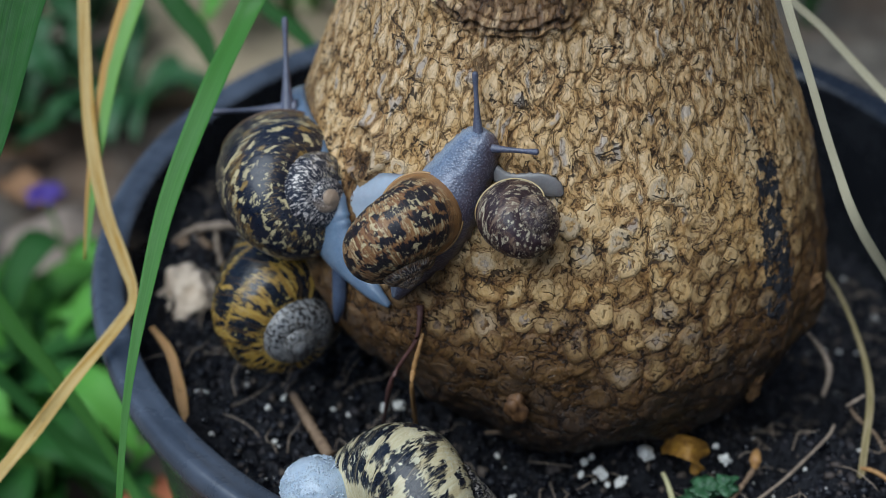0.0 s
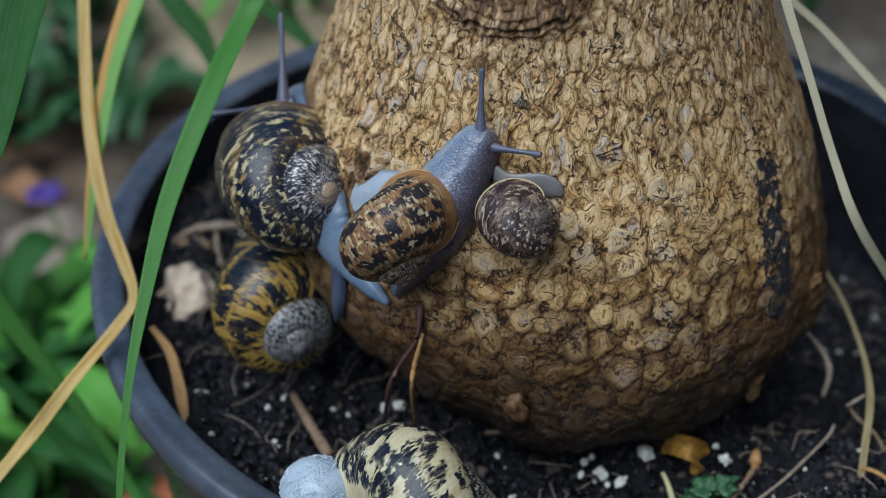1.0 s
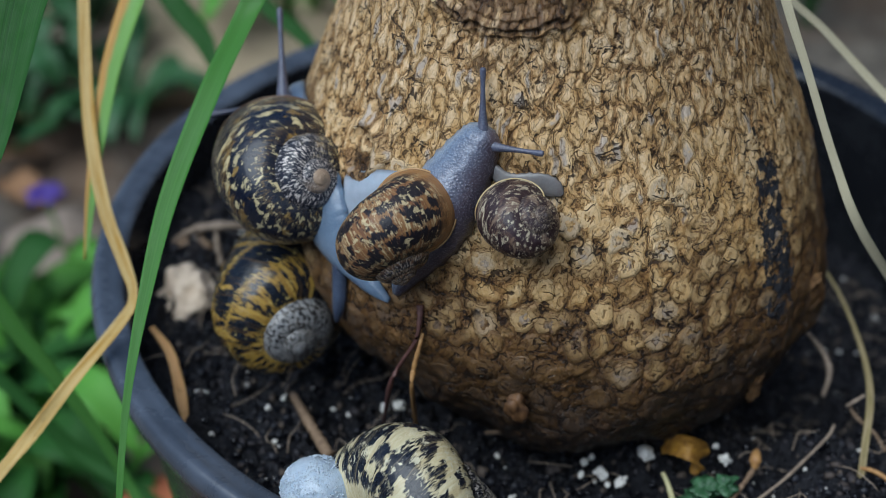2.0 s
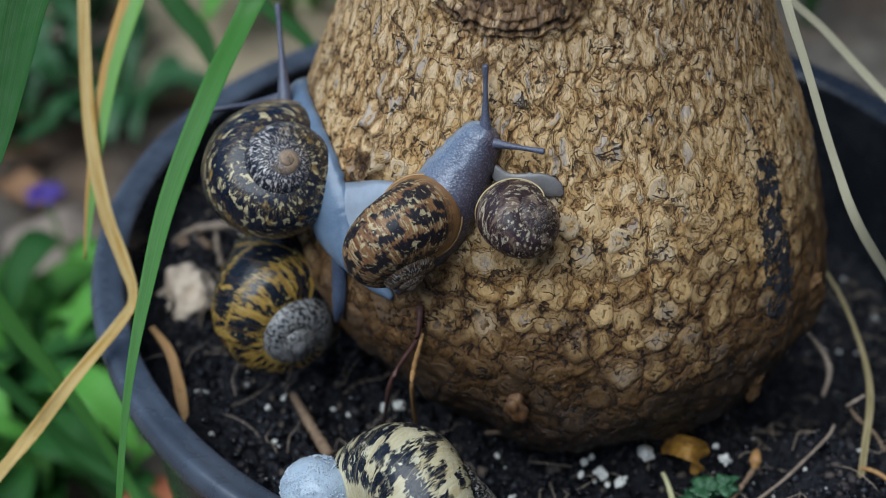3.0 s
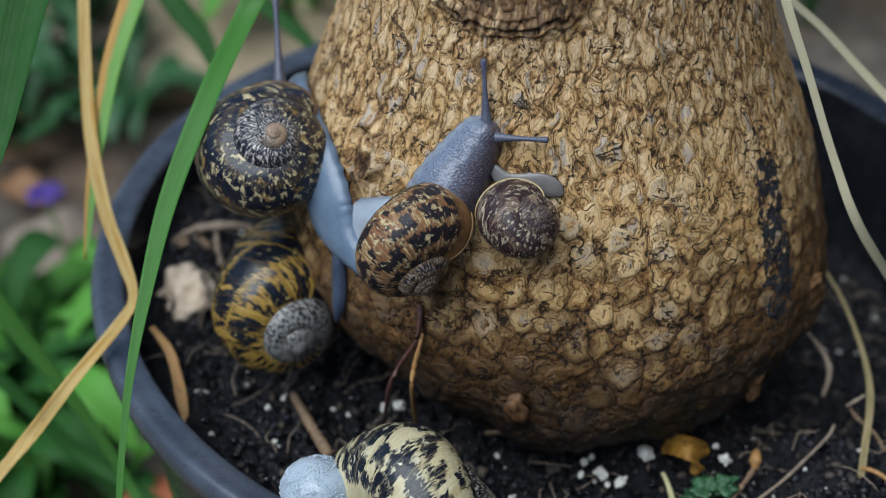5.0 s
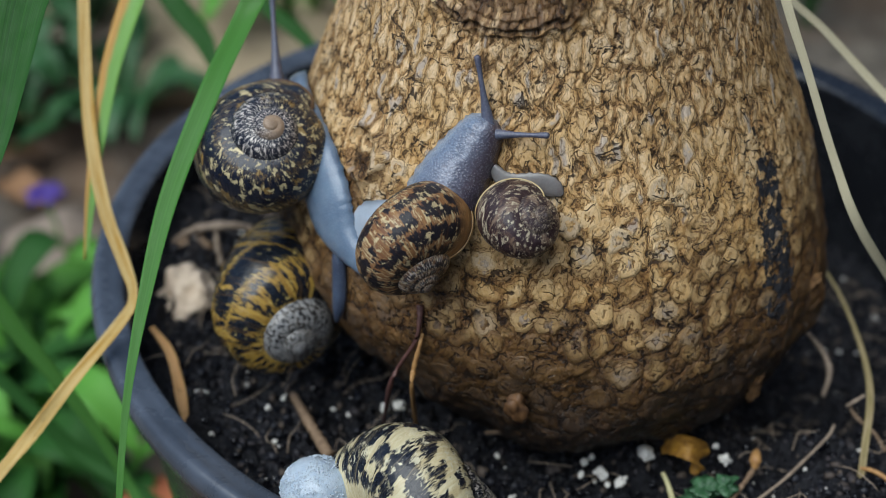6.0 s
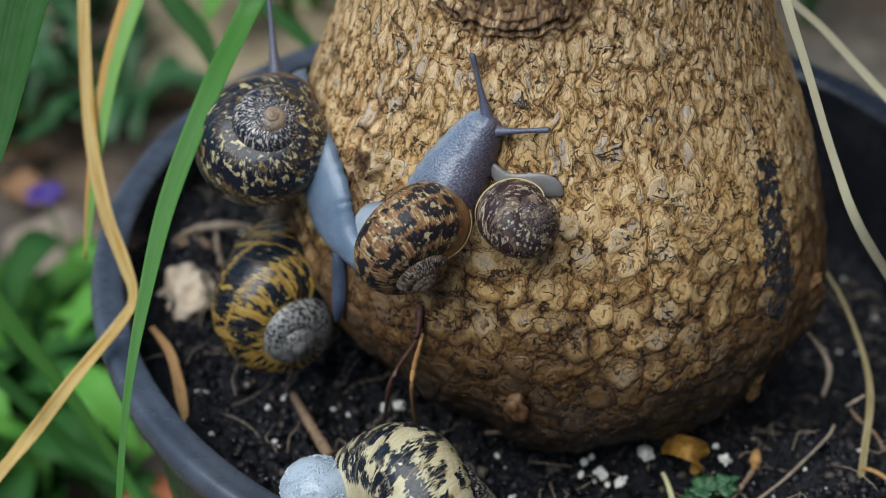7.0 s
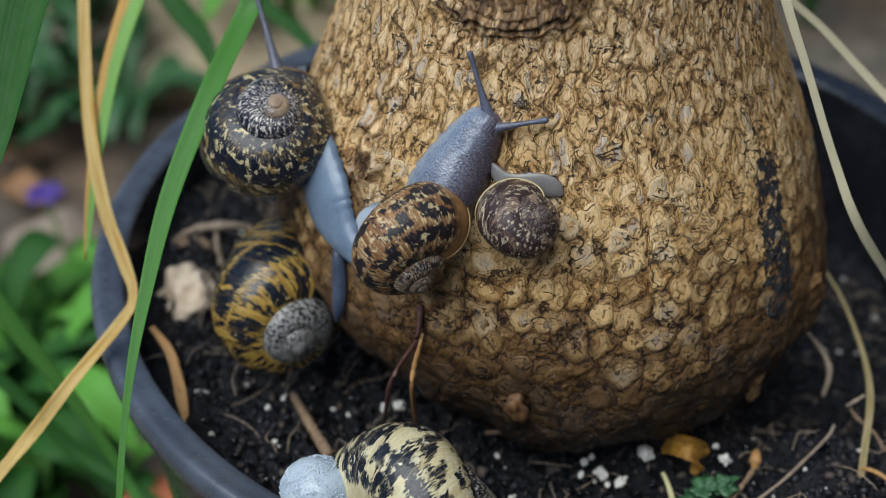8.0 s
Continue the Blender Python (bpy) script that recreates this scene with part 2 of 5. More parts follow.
def neck_material():
    """Head and neck: the lit flank painted bluish and clear, the other mauve-brown, a pale ridge along the back."""
    k = Mat("snail_neck", 0.34)
    uv = k.node("TexCoord").outputs["UV"]
    sp = k.node("SeparateXYZ")
    k.put(sp.inputs[0], uv)
    p = k.obj()
    wob = k.noise(p, 220, 3)
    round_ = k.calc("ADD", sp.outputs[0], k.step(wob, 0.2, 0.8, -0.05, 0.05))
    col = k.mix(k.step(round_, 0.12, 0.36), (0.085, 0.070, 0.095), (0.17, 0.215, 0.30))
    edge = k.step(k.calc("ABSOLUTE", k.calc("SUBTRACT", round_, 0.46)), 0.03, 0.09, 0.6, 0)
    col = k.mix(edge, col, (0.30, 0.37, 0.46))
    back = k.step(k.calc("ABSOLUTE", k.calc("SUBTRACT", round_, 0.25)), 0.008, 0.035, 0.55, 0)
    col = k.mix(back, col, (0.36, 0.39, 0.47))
    g = k.cells(k.warp(p, 900, 0.0003), 2300, "SMOOTH_F1")
    col = k.mix(k.step(g, 0.10, 0.40, 0.24, 0.0), col, (0.50, 0.52, 0.60))
    col = k.mix(k.step(g, 0.45, 0.7, 0.0, 0.3), col, (0.05, 0.05, 0.075))
    k.b.inputs["Subsurface Weight"].default_value = 0.25
    k.b.inputs["Subsurface Radius"].default_value = (0.002, 0.0015, 0.0015)
    k.b.inputs["Coat Weight"].default_value = 0.15
    k.b.inputs["Coat Roughness"].default_value = 0.25
    return k.done(col, None, k.bump(g, 0.55, -0.0004))


def leaf_material(name, c, c2, rough=0.45, dry=None, margin=None):
    """Strap leaf: fine veins run along it; the UV's x goes across, y along."""
    k = Mat(name, rough)
    uv = k.uv()
    vein = k.noise(k.scaled(uv, 34, 0.6, 1), 1.0, 4, 0.7)
    blot = k.noise(k.scaled(uv, 1.5, 5, 1), 1.6, 4)
    col = k.mix(k.step(vein, 0.35, 0.65), c, c2)
    if dry:
        col = k.mix(k.step(blot, 0.45, 0.65), col, dry)
        spot = k.noise(k.scaled(uv, 3, 26, 1), 1.5, 5, 0.7)
        col = k.mix(k.step(spot, 0.60, 0.70, 0, 0.85), col, (0.10, 0.05, 0.016))
    if margin:
        sp = k.node("SeparateXYZ")
        k.put(sp.inputs[0], uv)
        col = k.mix(k.step(k.calc("ADD", sp.outputs[0], k.step(blot, 0.2, 0.8, -0.12, 0.12)), 0.26, 0.40, 0.95, 0), col, margin)
    k.b.inputs["Specular IOR Level"].default_value = 0.36
    return k.done(col, k.step(blot, 0.3, 0.7, rough - 0.1, rough + 0.15), k.bump(vein, 0.4, 0.0003))


def pot_material(name, base, dusty, lit_side=None):
    k = Mat(name, 0.38)
    p = k.obj()
    dust = k.noise(p, 60, 6, 0.65)
    scr = k.noise(k.scaled(p, 1, 1, 6), 420, 4, 0.7)
    col = k.mix(k.step(dust, 0.4, 0.75, 0, 0.6), base, dusty)
    # lightens the colour towards -x, where the light falls on the rim
    if lit_side:
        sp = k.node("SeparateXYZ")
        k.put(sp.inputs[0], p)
        col = k.mix(k.step(k.calc("ADD", sp.outputs[0], k.step(k.noise(p, 25, 3), 0, 1, -0.05, 0.05)), -0.10, 0.02, 1, 0), col, k.mix(k.step(dust, 0.4, 0.7), lit_side, tuple(x * 1.6 for x in lit_side)))
    col = k.mix(k.step(scr, 0.68, 0.74, 0, 0.5), col, (0.2, 0.2, 0.21))
    return k.done(col, k.step(dust, 0.3, 0.7, 0.16, 0.36), k.bump(scr, 0.15, 0.0002))


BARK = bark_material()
SOIL = soil_material()
POT = pot_material("black_plastic", (0.012, 0.013, 0.016), (0.035, 0.037, 0.042))
# rim plastic with its lit left side put into the colour
RIM = pot_material("lit_left_black_plastic", (0.012, 0.015, 0.022), (0.025, 0.030, 0.040), (0.055, 0.066, 0.088))
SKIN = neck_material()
STALK = skin_material("snail_stalk", (0.095, 0.105, 0.16), (0.06, 0.065, 0.10), 0.45, 0.2)
FOOT = skin_material("snail_sole", (0.165, 0.225, 0.31), (0.11, 0.16, 0.24), 0.3, 0.12)
# darker copy of the sole skin, for a foot whose shade is coloured in
SHADY_SKIN = skin_material("snail_foot_in_shade", (0.055, 0.075, 0.125), (0.03, 0.04, 0.07), 0.35, 0.1)
GREY = skin_material("snail_foot_edge", (0.21, 0.20, 0.19), (0.13, 0.115, 0.11), 0.3, 0.08)
PALE = skin_material("snail_flap", (0.46, 0.52, 0.60), (0.34, 0.39, 0.46), 0.35, 0.15)

# ---------------------------------------------------------------- mesh helpers


def mesh_from(name, verts, faces, uvs=None, smooth=True):
    me = bpy.data.meshes.new(name)
    me.from_pydata([tuple(v) for v in verts], [], faces)
    if uvs is not None:
        lay = me.uv_layers.new(name="UVMap")
        idx = np.empty(len(me.loops), dtype=np.int32)
        me.loops.foreach_get("vertex_index", idx)
        lay.data.foreach_set("uv", np.asarray(uvs, dtype=np.float32)[idx].ravel())
    if smooth:
        me.polygons.foreach_set("use_smooth", [True] * len(me.polygons))
    me.update()
    return me


def part(name, me, material, parent=None, label="", m=None):
    """Links a mesh as one object, under a thing or a part where one is given."""
    if not isinstance(me, bpy.types.Mesh):
        data = bpy.data.meshes.new(name)
        me.to_mesh(data)
        me.free()
        me = data
        me.polygons.foreach_set("use_smooth", [True] * len(me.polygons))
    if material and not me.materials:
        me.materials.append(material)
    ob = new(name, me)
    if parent is not None:
        ob.parent = parent
    if m is not None:
        ob.matrix_basis = m
    if label:
        ob["label"] = label
    return ob


def grid_faces(rows, cols, closed=False):
    f = []
    for i in range(rows - 1):
        for j in range(cols if closed else cols - 1):
            k = (j + 1) % cols
            f.append((i * cols + j, i * cols + k, (i + 1) * cols + k, (i + 1) * cols + j))
    return f


def spline(pts, n):
    """Catmull-Rom through the points, n samples."""
    p = np.array([pts[0]] + list(pts) + [pts[-1]], dtype=float)
    p[0] = 2 * p[1] - p[2]
    p[-1] = 2 * p[-2] - p[-3]
    out = []
    for s in np.linspace(0, len(pts) - 1.0001, n):
        i, f = int(s), s - int(s)
        a, b, c, d = p[i:i + 4]
        out.append(0.5 * (2 * b + (c - a) * f + (2 * a - 5 * b + 4 * c - d) * f * f + (3 * b - a - 3 * c + d) * f ** 3))
    return np.array(out)


def tube_mesh(name, pts, radii, n=24, sides=10, wobble=0.0, seed=0):
    c, r = spline(pts, n), spline([(x, 0, 0) for x in radii], n)[:, 0]
    rng = np.random.default_rng(seed)
    t = np.gradient(c, axis=0)
    t /= np.linalg.norm(t, axis=1)[:, None]
    ref = np.array((0.3, 0.2, 0.93))
    verts, uvs = [], []
    for i in range(n):
        a = np.cross(t[i], ref)
        a /= np.linalg.norm(a)
        b = np.cross(t[i], a)
        rr = r[i] * (1 + wobble * rng.uniform(-1, 1))
        for j in range(sides):
            w = 2 * math.pi * j / sides
            verts.append(c[i] + rr * (math.cos(w) * a + math.sin(w) * b))
            uvs.append((j / sides, i / n))
    f = grid_faces(n, sides, True)
    verts += [c[0], c[-1]]
    uvs += [(0, 0), (0, 1)]
    m = n * sides
    for j in range(sides):
        k = (j + 1) % sides
        f += [(m, k, j), (m + 1, (n - 1) * sides + j, (n - 1) * sides + k)]
    return mesh_from(name, verts, f, uvs)


def blade_mesh(name, pts, widths, side, fold=0.25, n=36, cols=7, thick=0.0003):
    """A strap leaf along the points: side is the way across it, fold its keel."""
    c, w = spline(pts, n), spline([(x, 0, 0) for x in widths], n)[:, 0]
    t = np.gradient(c, axis=0)
    t /= np.linalg.norm(t, axis=1)[:, None]
    verts, uvs = [], []
    for layer in (0, 1):
        for i in range(n):
            s = np.array(side, dtype=float)
            s -= t[i] * (s @ t[i])
            s /= np.linalg.norm(s)
            nn = np.cross(t[i], s)
            for j in range(cols):
                x = 2 * j / (cols - 1) - 1
                edge = thick * (1 - x * x * 0.8)
                verts.append(c[i] + s * x * w[i] / 2 + nn * (fold * w[i] / 2 * abs(x) ** 1.5 + edge * (layer - 0.5)))
                uvs.append((x * 0.5 + 0.5, i / n))
    f = grid_faces(n, cols)
    k = n * cols
    f = f + [tuple(k + a for a in reversed(q)) for q in f]
    for i in range(n - 1):
        for j in (0, cols - 1):
            f.append((i * cols + j, (i + 1) * cols + j, k + (i + 1) * cols + j, k + i * cols + j))
    for j in range(cols - 1):
        for i in (0, n - 1):
            f.append((i * cols + j, i * cols + j + 1, k + i * cols + j + 1, k + i * cols + j))
    return mesh_from(name, verts, f, uvs)


def lump_mesh(name, size, seed, rough=0.25, sub=2):
    bm = bmesh.new()
    bmesh.ops.create_icosphere(bm, subdivisions=sub, radius=1)
    for v in bm.verts:
        d = noise.noise(v.co * 1.3 + Vector((seed * 3.1, seed, 0))) + 0.5 * noise.noise(v.co * 3.1 + Vector((seed, 0, seed * 2)))
        v.co = v.co * (1 + rough * d)
        v.co = Vector((v.co.x * size[0], v.co.y * size[1], v.co.z * size[2]))
    me = bpy.data.meshes.new(name)
    bm.to_mesh(me)
    bm.free()
    me.polygons.foreach_set("use_smooth", [True] * len(me.polygons))
    return me


# ---------------------------------------------------------------- trunk
PZ = np.array([-0.02, 0, 0.01, 0.02, 0.035, 0.05, 0.07, 0.09, 0.11, 0.13, 0.16, 0.2])
PR = np.array([0.045, 0.052, 0.064, 0.0715, 0.0735, 0.0695, 0.063, 0.054, 0.0465, 0.0425, 0.041, 0.040])
LEAN = -0.019


def trunk_radius(z):
    return sum(np.interp(z + o, PZ, PR) for o in (-0.008, -0.004, 0, 0.004, 0.008)) / 5


def on_trunk(deg, z, lift=0.0):
    """A point on the smooth trunk and the way out of it there."""
    a = radians(deg)
    slope = (trunk_radius(z + 0.002) - trunk_radius(z - 0.002)) / 0.004
    n = Vector((math.cos(a), math.sin(a), -slope)).normalized()
    r = float(trunk_radius(z))
    return Vector((r * math.cos(a) + LEAN * z, r * math.sin(a), z)) + n * lift, n


def cell_field(x, y, sx, sy, seed):
    """Staggered, jittered cells: distances to the nearest and second point, its random number and offset."""
    rng = np.random.default_rng(seed)
    jit = rng.uniform(-0.38, 0.38, (400, 400, 2))
    rnd = rng.uniform(0, 1, (400, 400))
    gy = np.floor(y / sy).astype(int)
    f1, f2 = np.full(x.shape, 9.0), np.full(x.shape, 9.0)
    cr, ox, oy = np.zeros(x.shape), np.zeros(x.shape), np.zeros(x.shape)
    for dj in (-1, 0, 1):
        row = gy + dj
        shift = 0.5 * (row % 2)
        gx = np.floor(x / sx - shift).astype(int)
        for di in (-1, 0, 1):
            cx, cy = (gx + di) % 400, row % 400
            px = gx + di + 0.5 + shift + jit[cx, cy, 0]
            py = row + 0.5 + jit[cx, cy, 1]
            dx, dy = x / sx - px, y / sy - py
            d = np.hypot(dx, dy)
            near = d < f1
            f2 = np.where(near, f1, np.minimum(f2, d))
            cr, ox, oy = np.where(near, rnd[cx, cy], cr), np.where(near, dx, ox), np.where(near, dy, oy)
            f1 = np.where(near, d, f1)
    return f1, f2, cr, ox, oy


LATTICE = {}


def value_noise(x, y, seed):
    if seed not in LATTICE:
        LATTICE[seed] = np.random.default_rng(seed).uniform(-1, 1, (512, 512))
    g = LATTICE[seed]
    ix, iy = np.floor(x).astype(int), np.floor(y).astype(int)
    fx, fy = x - ix, y - iy
    fx, fy = fx * fx * (3 - 2 * fx), fy * fy * (3 - 2 * fy)
    a, b = g[ix % 512, iy % 512], g[(ix + 1) % 512, iy % 512]
    c, d = g[ix % 512, (iy + 1) % 512], g[(ix + 1) % 512, (iy + 1) % 512]
    return (a * (1 - fx) + b * fx) * (1 - fy) + (c * (1 - fx) + d * fx) * fy


def fbm(x, y, seed, octaves=4):
    return sum(value_noise(x * 2 ** o, y * 2 ** o, seed + o) * 0.5 ** o for o in range(octaves))


def smooth01(x, a, b):
    t = np.clip((x - a) / (b - a), 0, 1)
    return t * t * (3 - 2 * t)


SCAR = (-109.8, 0.1209)       # the old branch scar high on the trunk


def build_trunk():
    front = np.radians(np.linspace(-205, 25, 760))
    back = np.radians(np.linspace(25, 155, 40))[1:-1]
    ang = np.concatenate([front, back])
    zs = np.concatenate([np.linspace(-0.02, 0.145, 460), np.linspace(0.147, 0.2, 20)])
    A, Z = np.meshgrid(ang, zs)
    base = trunk_radius(Z)
    base = base * (1 - 0.15 * smooth01(-np.degrees(A), 88, 128) * (1 - smooth01(-np.degrees(A), 175, 215)) * (1 - smooth01(Z, 0.012, 0.048)))
    x = A * 0.062 + 1.0
    y = Z + 0.5
    wx = x + 0.0016 * fbm(x * 300, y * 300, 5, 3)
    wy = y + 0.0016 * fbm(x * 300 + 40, y * 300, 9, 3)
    low = 1 - smooth01(Z, 0.055, 0.09)
    f1, f2, cr, ox, oy = cell_field(wx, wy, 0.0062, 0.0062, 3)
    g1, g2, gr, px, py = cell_field(wx, wy, 0.0036, 0.0068, 7)
    e_low, e_up = np.clip(f2 - f1, 0, 1), np.clip(g2 - g1, 0, 1)
    edge = low * e_low + (1 - low) * e_up
    plate_low = smooth01(e_low, 0.03, 0.35) * (0.35 + 0.65 * cr)
    plate_up = smooth01(e_up, 0.03, 0.3) * (0.3 + 0.4 * gr)
    dimple = -0.35 * np.exp(-((ox / 0.22) ** 2 + (oy / 0.25) ** 2)) * (cr > 0.45)
    h = low * (0.0003 * (plate_low + dimple * plate_low)) + (1 - low) * 0.0003 * plate_up
    h = h + 0.0004 * fbm(x * 90, y * 60, 21, 4) + 0.0019 * (1 - smooth01(Z, 0.02, 0.058)) * fbm(x * 95, y * 80, 27, 3)
    wrinkle = fbm(x * 900 + 3 * fbm(x * 200, y * 200, 33, 2), y * 330, 41, 3)
    h = h + 0.00012 * wrinkle
    ridged = 1 - np.abs(fbm(x * 420 + 2 * fbm(x * 150, y * 150, 55, 2), y * 200, 61, 3))
    h = h - 0.0004 * smooth01(ridged, 0.9, 1.0)
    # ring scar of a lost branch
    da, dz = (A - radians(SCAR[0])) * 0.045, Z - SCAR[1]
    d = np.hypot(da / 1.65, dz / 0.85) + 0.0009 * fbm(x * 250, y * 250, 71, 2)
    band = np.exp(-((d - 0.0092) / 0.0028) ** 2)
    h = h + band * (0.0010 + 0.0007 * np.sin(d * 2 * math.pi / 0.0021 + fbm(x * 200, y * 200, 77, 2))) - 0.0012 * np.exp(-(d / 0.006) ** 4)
    # a healed knot on the flank
    ka, kz = radians((-139.0, 0.0803)[0]), (-139.0, 0.0803)[1]
    kd = np.hypot((A - ka) * 0.06, (Z - kz))
    h = h + 0.0018 * np.exp(-((kd - 0.0055) / 0.0013) ** 2) + 0.0012 * np.exp(-(kd / 0.003) ** 2)
    # bark knob low on the flank
    na, nz = radians((-30.4, 0.0382)[0]), (-30.4, 0.0382)[1]
    h = h + 0.0012 * np.exp(-(((A - na) * 0.07) ** 2 + (Z - nz) ** 2) / 0.0036 ** 2)
    rr = base + h
    X, Y = rr * np.cos(A) + LEAN * Z, rr * np.sin(A)
    rows, cols = A.shape
    verts = np.stack([X, Y, Z], -1).reshape(-1, 3)
    top = len(verts)
    verts = np.vstack([verts, [[LEAN * 0.2, 0, 0.206]]])
    uvs = np.stack([A * 0.062 + 1.0, Z + 0.5], -1).reshape(-1, 2)
    uvs = np.vstack([uvs, [[1, 0.7]]])
    faces = grid_faces(rows, cols, True) + [((rows - 1) * cols + j, (rows - 1) * cols + (j + 1) % cols, top) for j in range(cols)]
    me = mesh_from("caudex", verts, faces, uvs)
    grey = low * np.exp(-((ox / 0.28) ** 2 + (oy / 0.3) ** 2)) * (cr > 0.72) + (1 - low) * np.exp(-((px / 0.26) ** 2 + (py / 0.34) ** 2)) * (gr > 0.80)
    deg, zz = np.degrees(A), Z
    m0 = (-43.4, 0.0608)
    mold = np.exp(-(((deg - m0[0] - 60 * (zz - m0[1])) / 5.5) ** 2) - (((zz - m0[1]) / 0.021) ** 4)) * 1.6
    # brown wet dirt low down, with shade painted in towards the soil
    damp_shade = smooth01(0.0640 + 0.005 * smooth01(-deg, 100, 128) + 0.014 * fbm(x * 60, y * 25, 81, 4) - zz, -0.028, 0.034)
    # the scar's hollow and groove get painted shade through the same mask
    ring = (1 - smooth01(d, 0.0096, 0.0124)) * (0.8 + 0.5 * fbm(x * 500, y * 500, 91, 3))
    damp_shade = np.maximum(damp_shade, np.clip(ring, 0, 1))
    for name, val in (("crack", edge), ("scar", np.clip(smooth01(grey, 0.35, 0.6), 0, 1)), ("mold", np.clip(mold, 0, 1)), ("damp_shade", np.clip(damp_shade, 0, 1)), ("cell", low * cr + (1 - low) * gr * 0.6)):
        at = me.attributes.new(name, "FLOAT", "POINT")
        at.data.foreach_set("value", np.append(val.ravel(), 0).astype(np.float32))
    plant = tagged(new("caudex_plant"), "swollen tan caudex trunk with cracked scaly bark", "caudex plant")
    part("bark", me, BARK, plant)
    # raised leaf-base scales low on the trunk
    rng = np.random.default_rng(3)
    jit = rng.uniform(-0.38, 0.38, (400, 400, 2))
    rnd = rng.uniform(0, 1, (400, 400))
    cell = 0.0062
    made = 0
    pick = random.Random(9)
    for row in range(int(0.522 / cell), int(0.588 / cell)):
        for gx in range(0, 400):
            if rnd[gx, row % 400] < 0.42 or made > 295:
                continue
            cx = (gx + 0.5 + 0.5 * (row % 2) + jit[gx, row % 400, 0]) * cell
            cy = (row + 0.5 + jit[gx, row % 400, 1]) * cell
            a0 = (cx - 1.0) / 0.062
            if not radians(-172) < a0 < radians(-12):
                continue
            cx -= 0.0016 * float(fbm(np.array(cx * 300), np.array(cy * 300), 5, 3))
            cy -= 0.0016 * float(fbm(np.array(cx * 300 + 40), np.array(cy * 300), 9, 3))
            k, big = 11, rnd[gx, row % 400]
            lobes = [pick.uniform(0.72, 1.12) for _ in range(k)]
            tilt, tall = pick.uniform(-0.3, 0.3), pick.uniform(0.8, 1.25)
            vs, us, cr_ = [], [], []
            for ring, (f, up, c) in enumerate(((1.0, -0.0004, 0.12), (0.85, 0.0001, 0.45), (0.5, 0.0002, 0.8), (0.22, 0.0000, 0.9))):
                for q in range(k):
                    w = 2 * math.pi * q / k
                    rr_ = 0.0031 * f * lobes[q] * (0.8 + 0.4 * big)
                    ux, uy = cx + rr_ * math.cos(w), cy + rr_ * tall * math.sin(w)
                    aa, zz_ = (ux - 1.0) / 0.062, uy - 0.5
                    iz = int(np.clip(np.searchsorted(zs, zz_), 0, len(zs) - 1))
                    ia = int(np.clip(np.searchsorted(front, aa), 0, len(front) - 1))
                    r_ = rr[iz, ia] + up + tilt * (uy - cy) * 0.25
                    vs.append((r_ * math.cos(aa) + LEAN * zz_, r_ * math.sin(aa), zz_))
                    us.append((ux, uy)), cr_.append(c)
            fs = grid_faces(4, k, True) + [tuple(3 * k + q for q in range(k))]
            sm = mesh_from("bark_scale", vs, fs, us)
            iz, ia = int(np.clip(np.searchsorted(zs, cy - 0.5), 0, len(zs) - 1)), int(np.clip(np.searchsorted(front, a0), 0, len(front) - 1))
            for name, val in (("crack", cr_), ("cell", [big] * len(vs)), ("damp_shade", [float(np.clip(damp_shade[iz, ia], 0, 1))] * len(vs)), ("mold", [float(np.clip(mold[iz, ia], 0, 1))] * len(vs)),
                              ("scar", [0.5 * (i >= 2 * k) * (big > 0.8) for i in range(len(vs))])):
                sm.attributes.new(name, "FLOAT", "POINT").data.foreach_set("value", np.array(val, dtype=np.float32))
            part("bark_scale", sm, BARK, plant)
            made += 1


build_trunk()

# ---------------------------------------------------------------- pot and soil
POT_C, POT_R, RIM_Z = (0.004, 0.010), 0.1285, 0.025
GROUND_Z = -0.20


def build_pot():
    pot = tagged(new("plant_pot"), "round black plastic plant pot with a rolled rim", "plant pot")
    pot.location = (*POT_C, GROUND_Z)
    n = 160

    def lathe(name, prof, material, label=""):
        v, uv = [], []
        for i, (r, z) in enumerate(prof):
            for j in range(n):
                a = 2 * math.pi * j / n
                v.append((r * math.cos(a), r * math.sin(a), z - GROUND_Z))
                uv.append((j / n, i / len(prof)))
        return part(name, mesh_from(name, v, grid_faces(len(prof), n, True), uv), material, pot, label)

    R = POT_R
    z = RIM_Z
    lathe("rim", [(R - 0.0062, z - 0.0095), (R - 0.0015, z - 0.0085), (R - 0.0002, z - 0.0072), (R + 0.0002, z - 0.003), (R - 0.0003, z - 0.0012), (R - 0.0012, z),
                  (R - 0.0026, z + 0.0003), (R - 0.0040, z - 0.0006), (R - 0.0060, z - 0.0010), (R - 0.0078, z - 0.0012), (R - 0.0086, z - 0.0022)], RIM, "grey rim painted paler on its lit side")
    lathe("inner_wall", [(R - 0.0086, z - 0.0022), (R - 0.0090, z - 0.006), (R - 0.0100, z - 0.02), (R - 0.0140, z - 0.06)], POT)
    lathe("body", [(R - 0.0062, z - 0.0095), (R - 0.02, GROUND_Z + 0.012), (R - 0.024, GROUND_Z), (0.0, GROUND_Z)], POT)


build_pot()


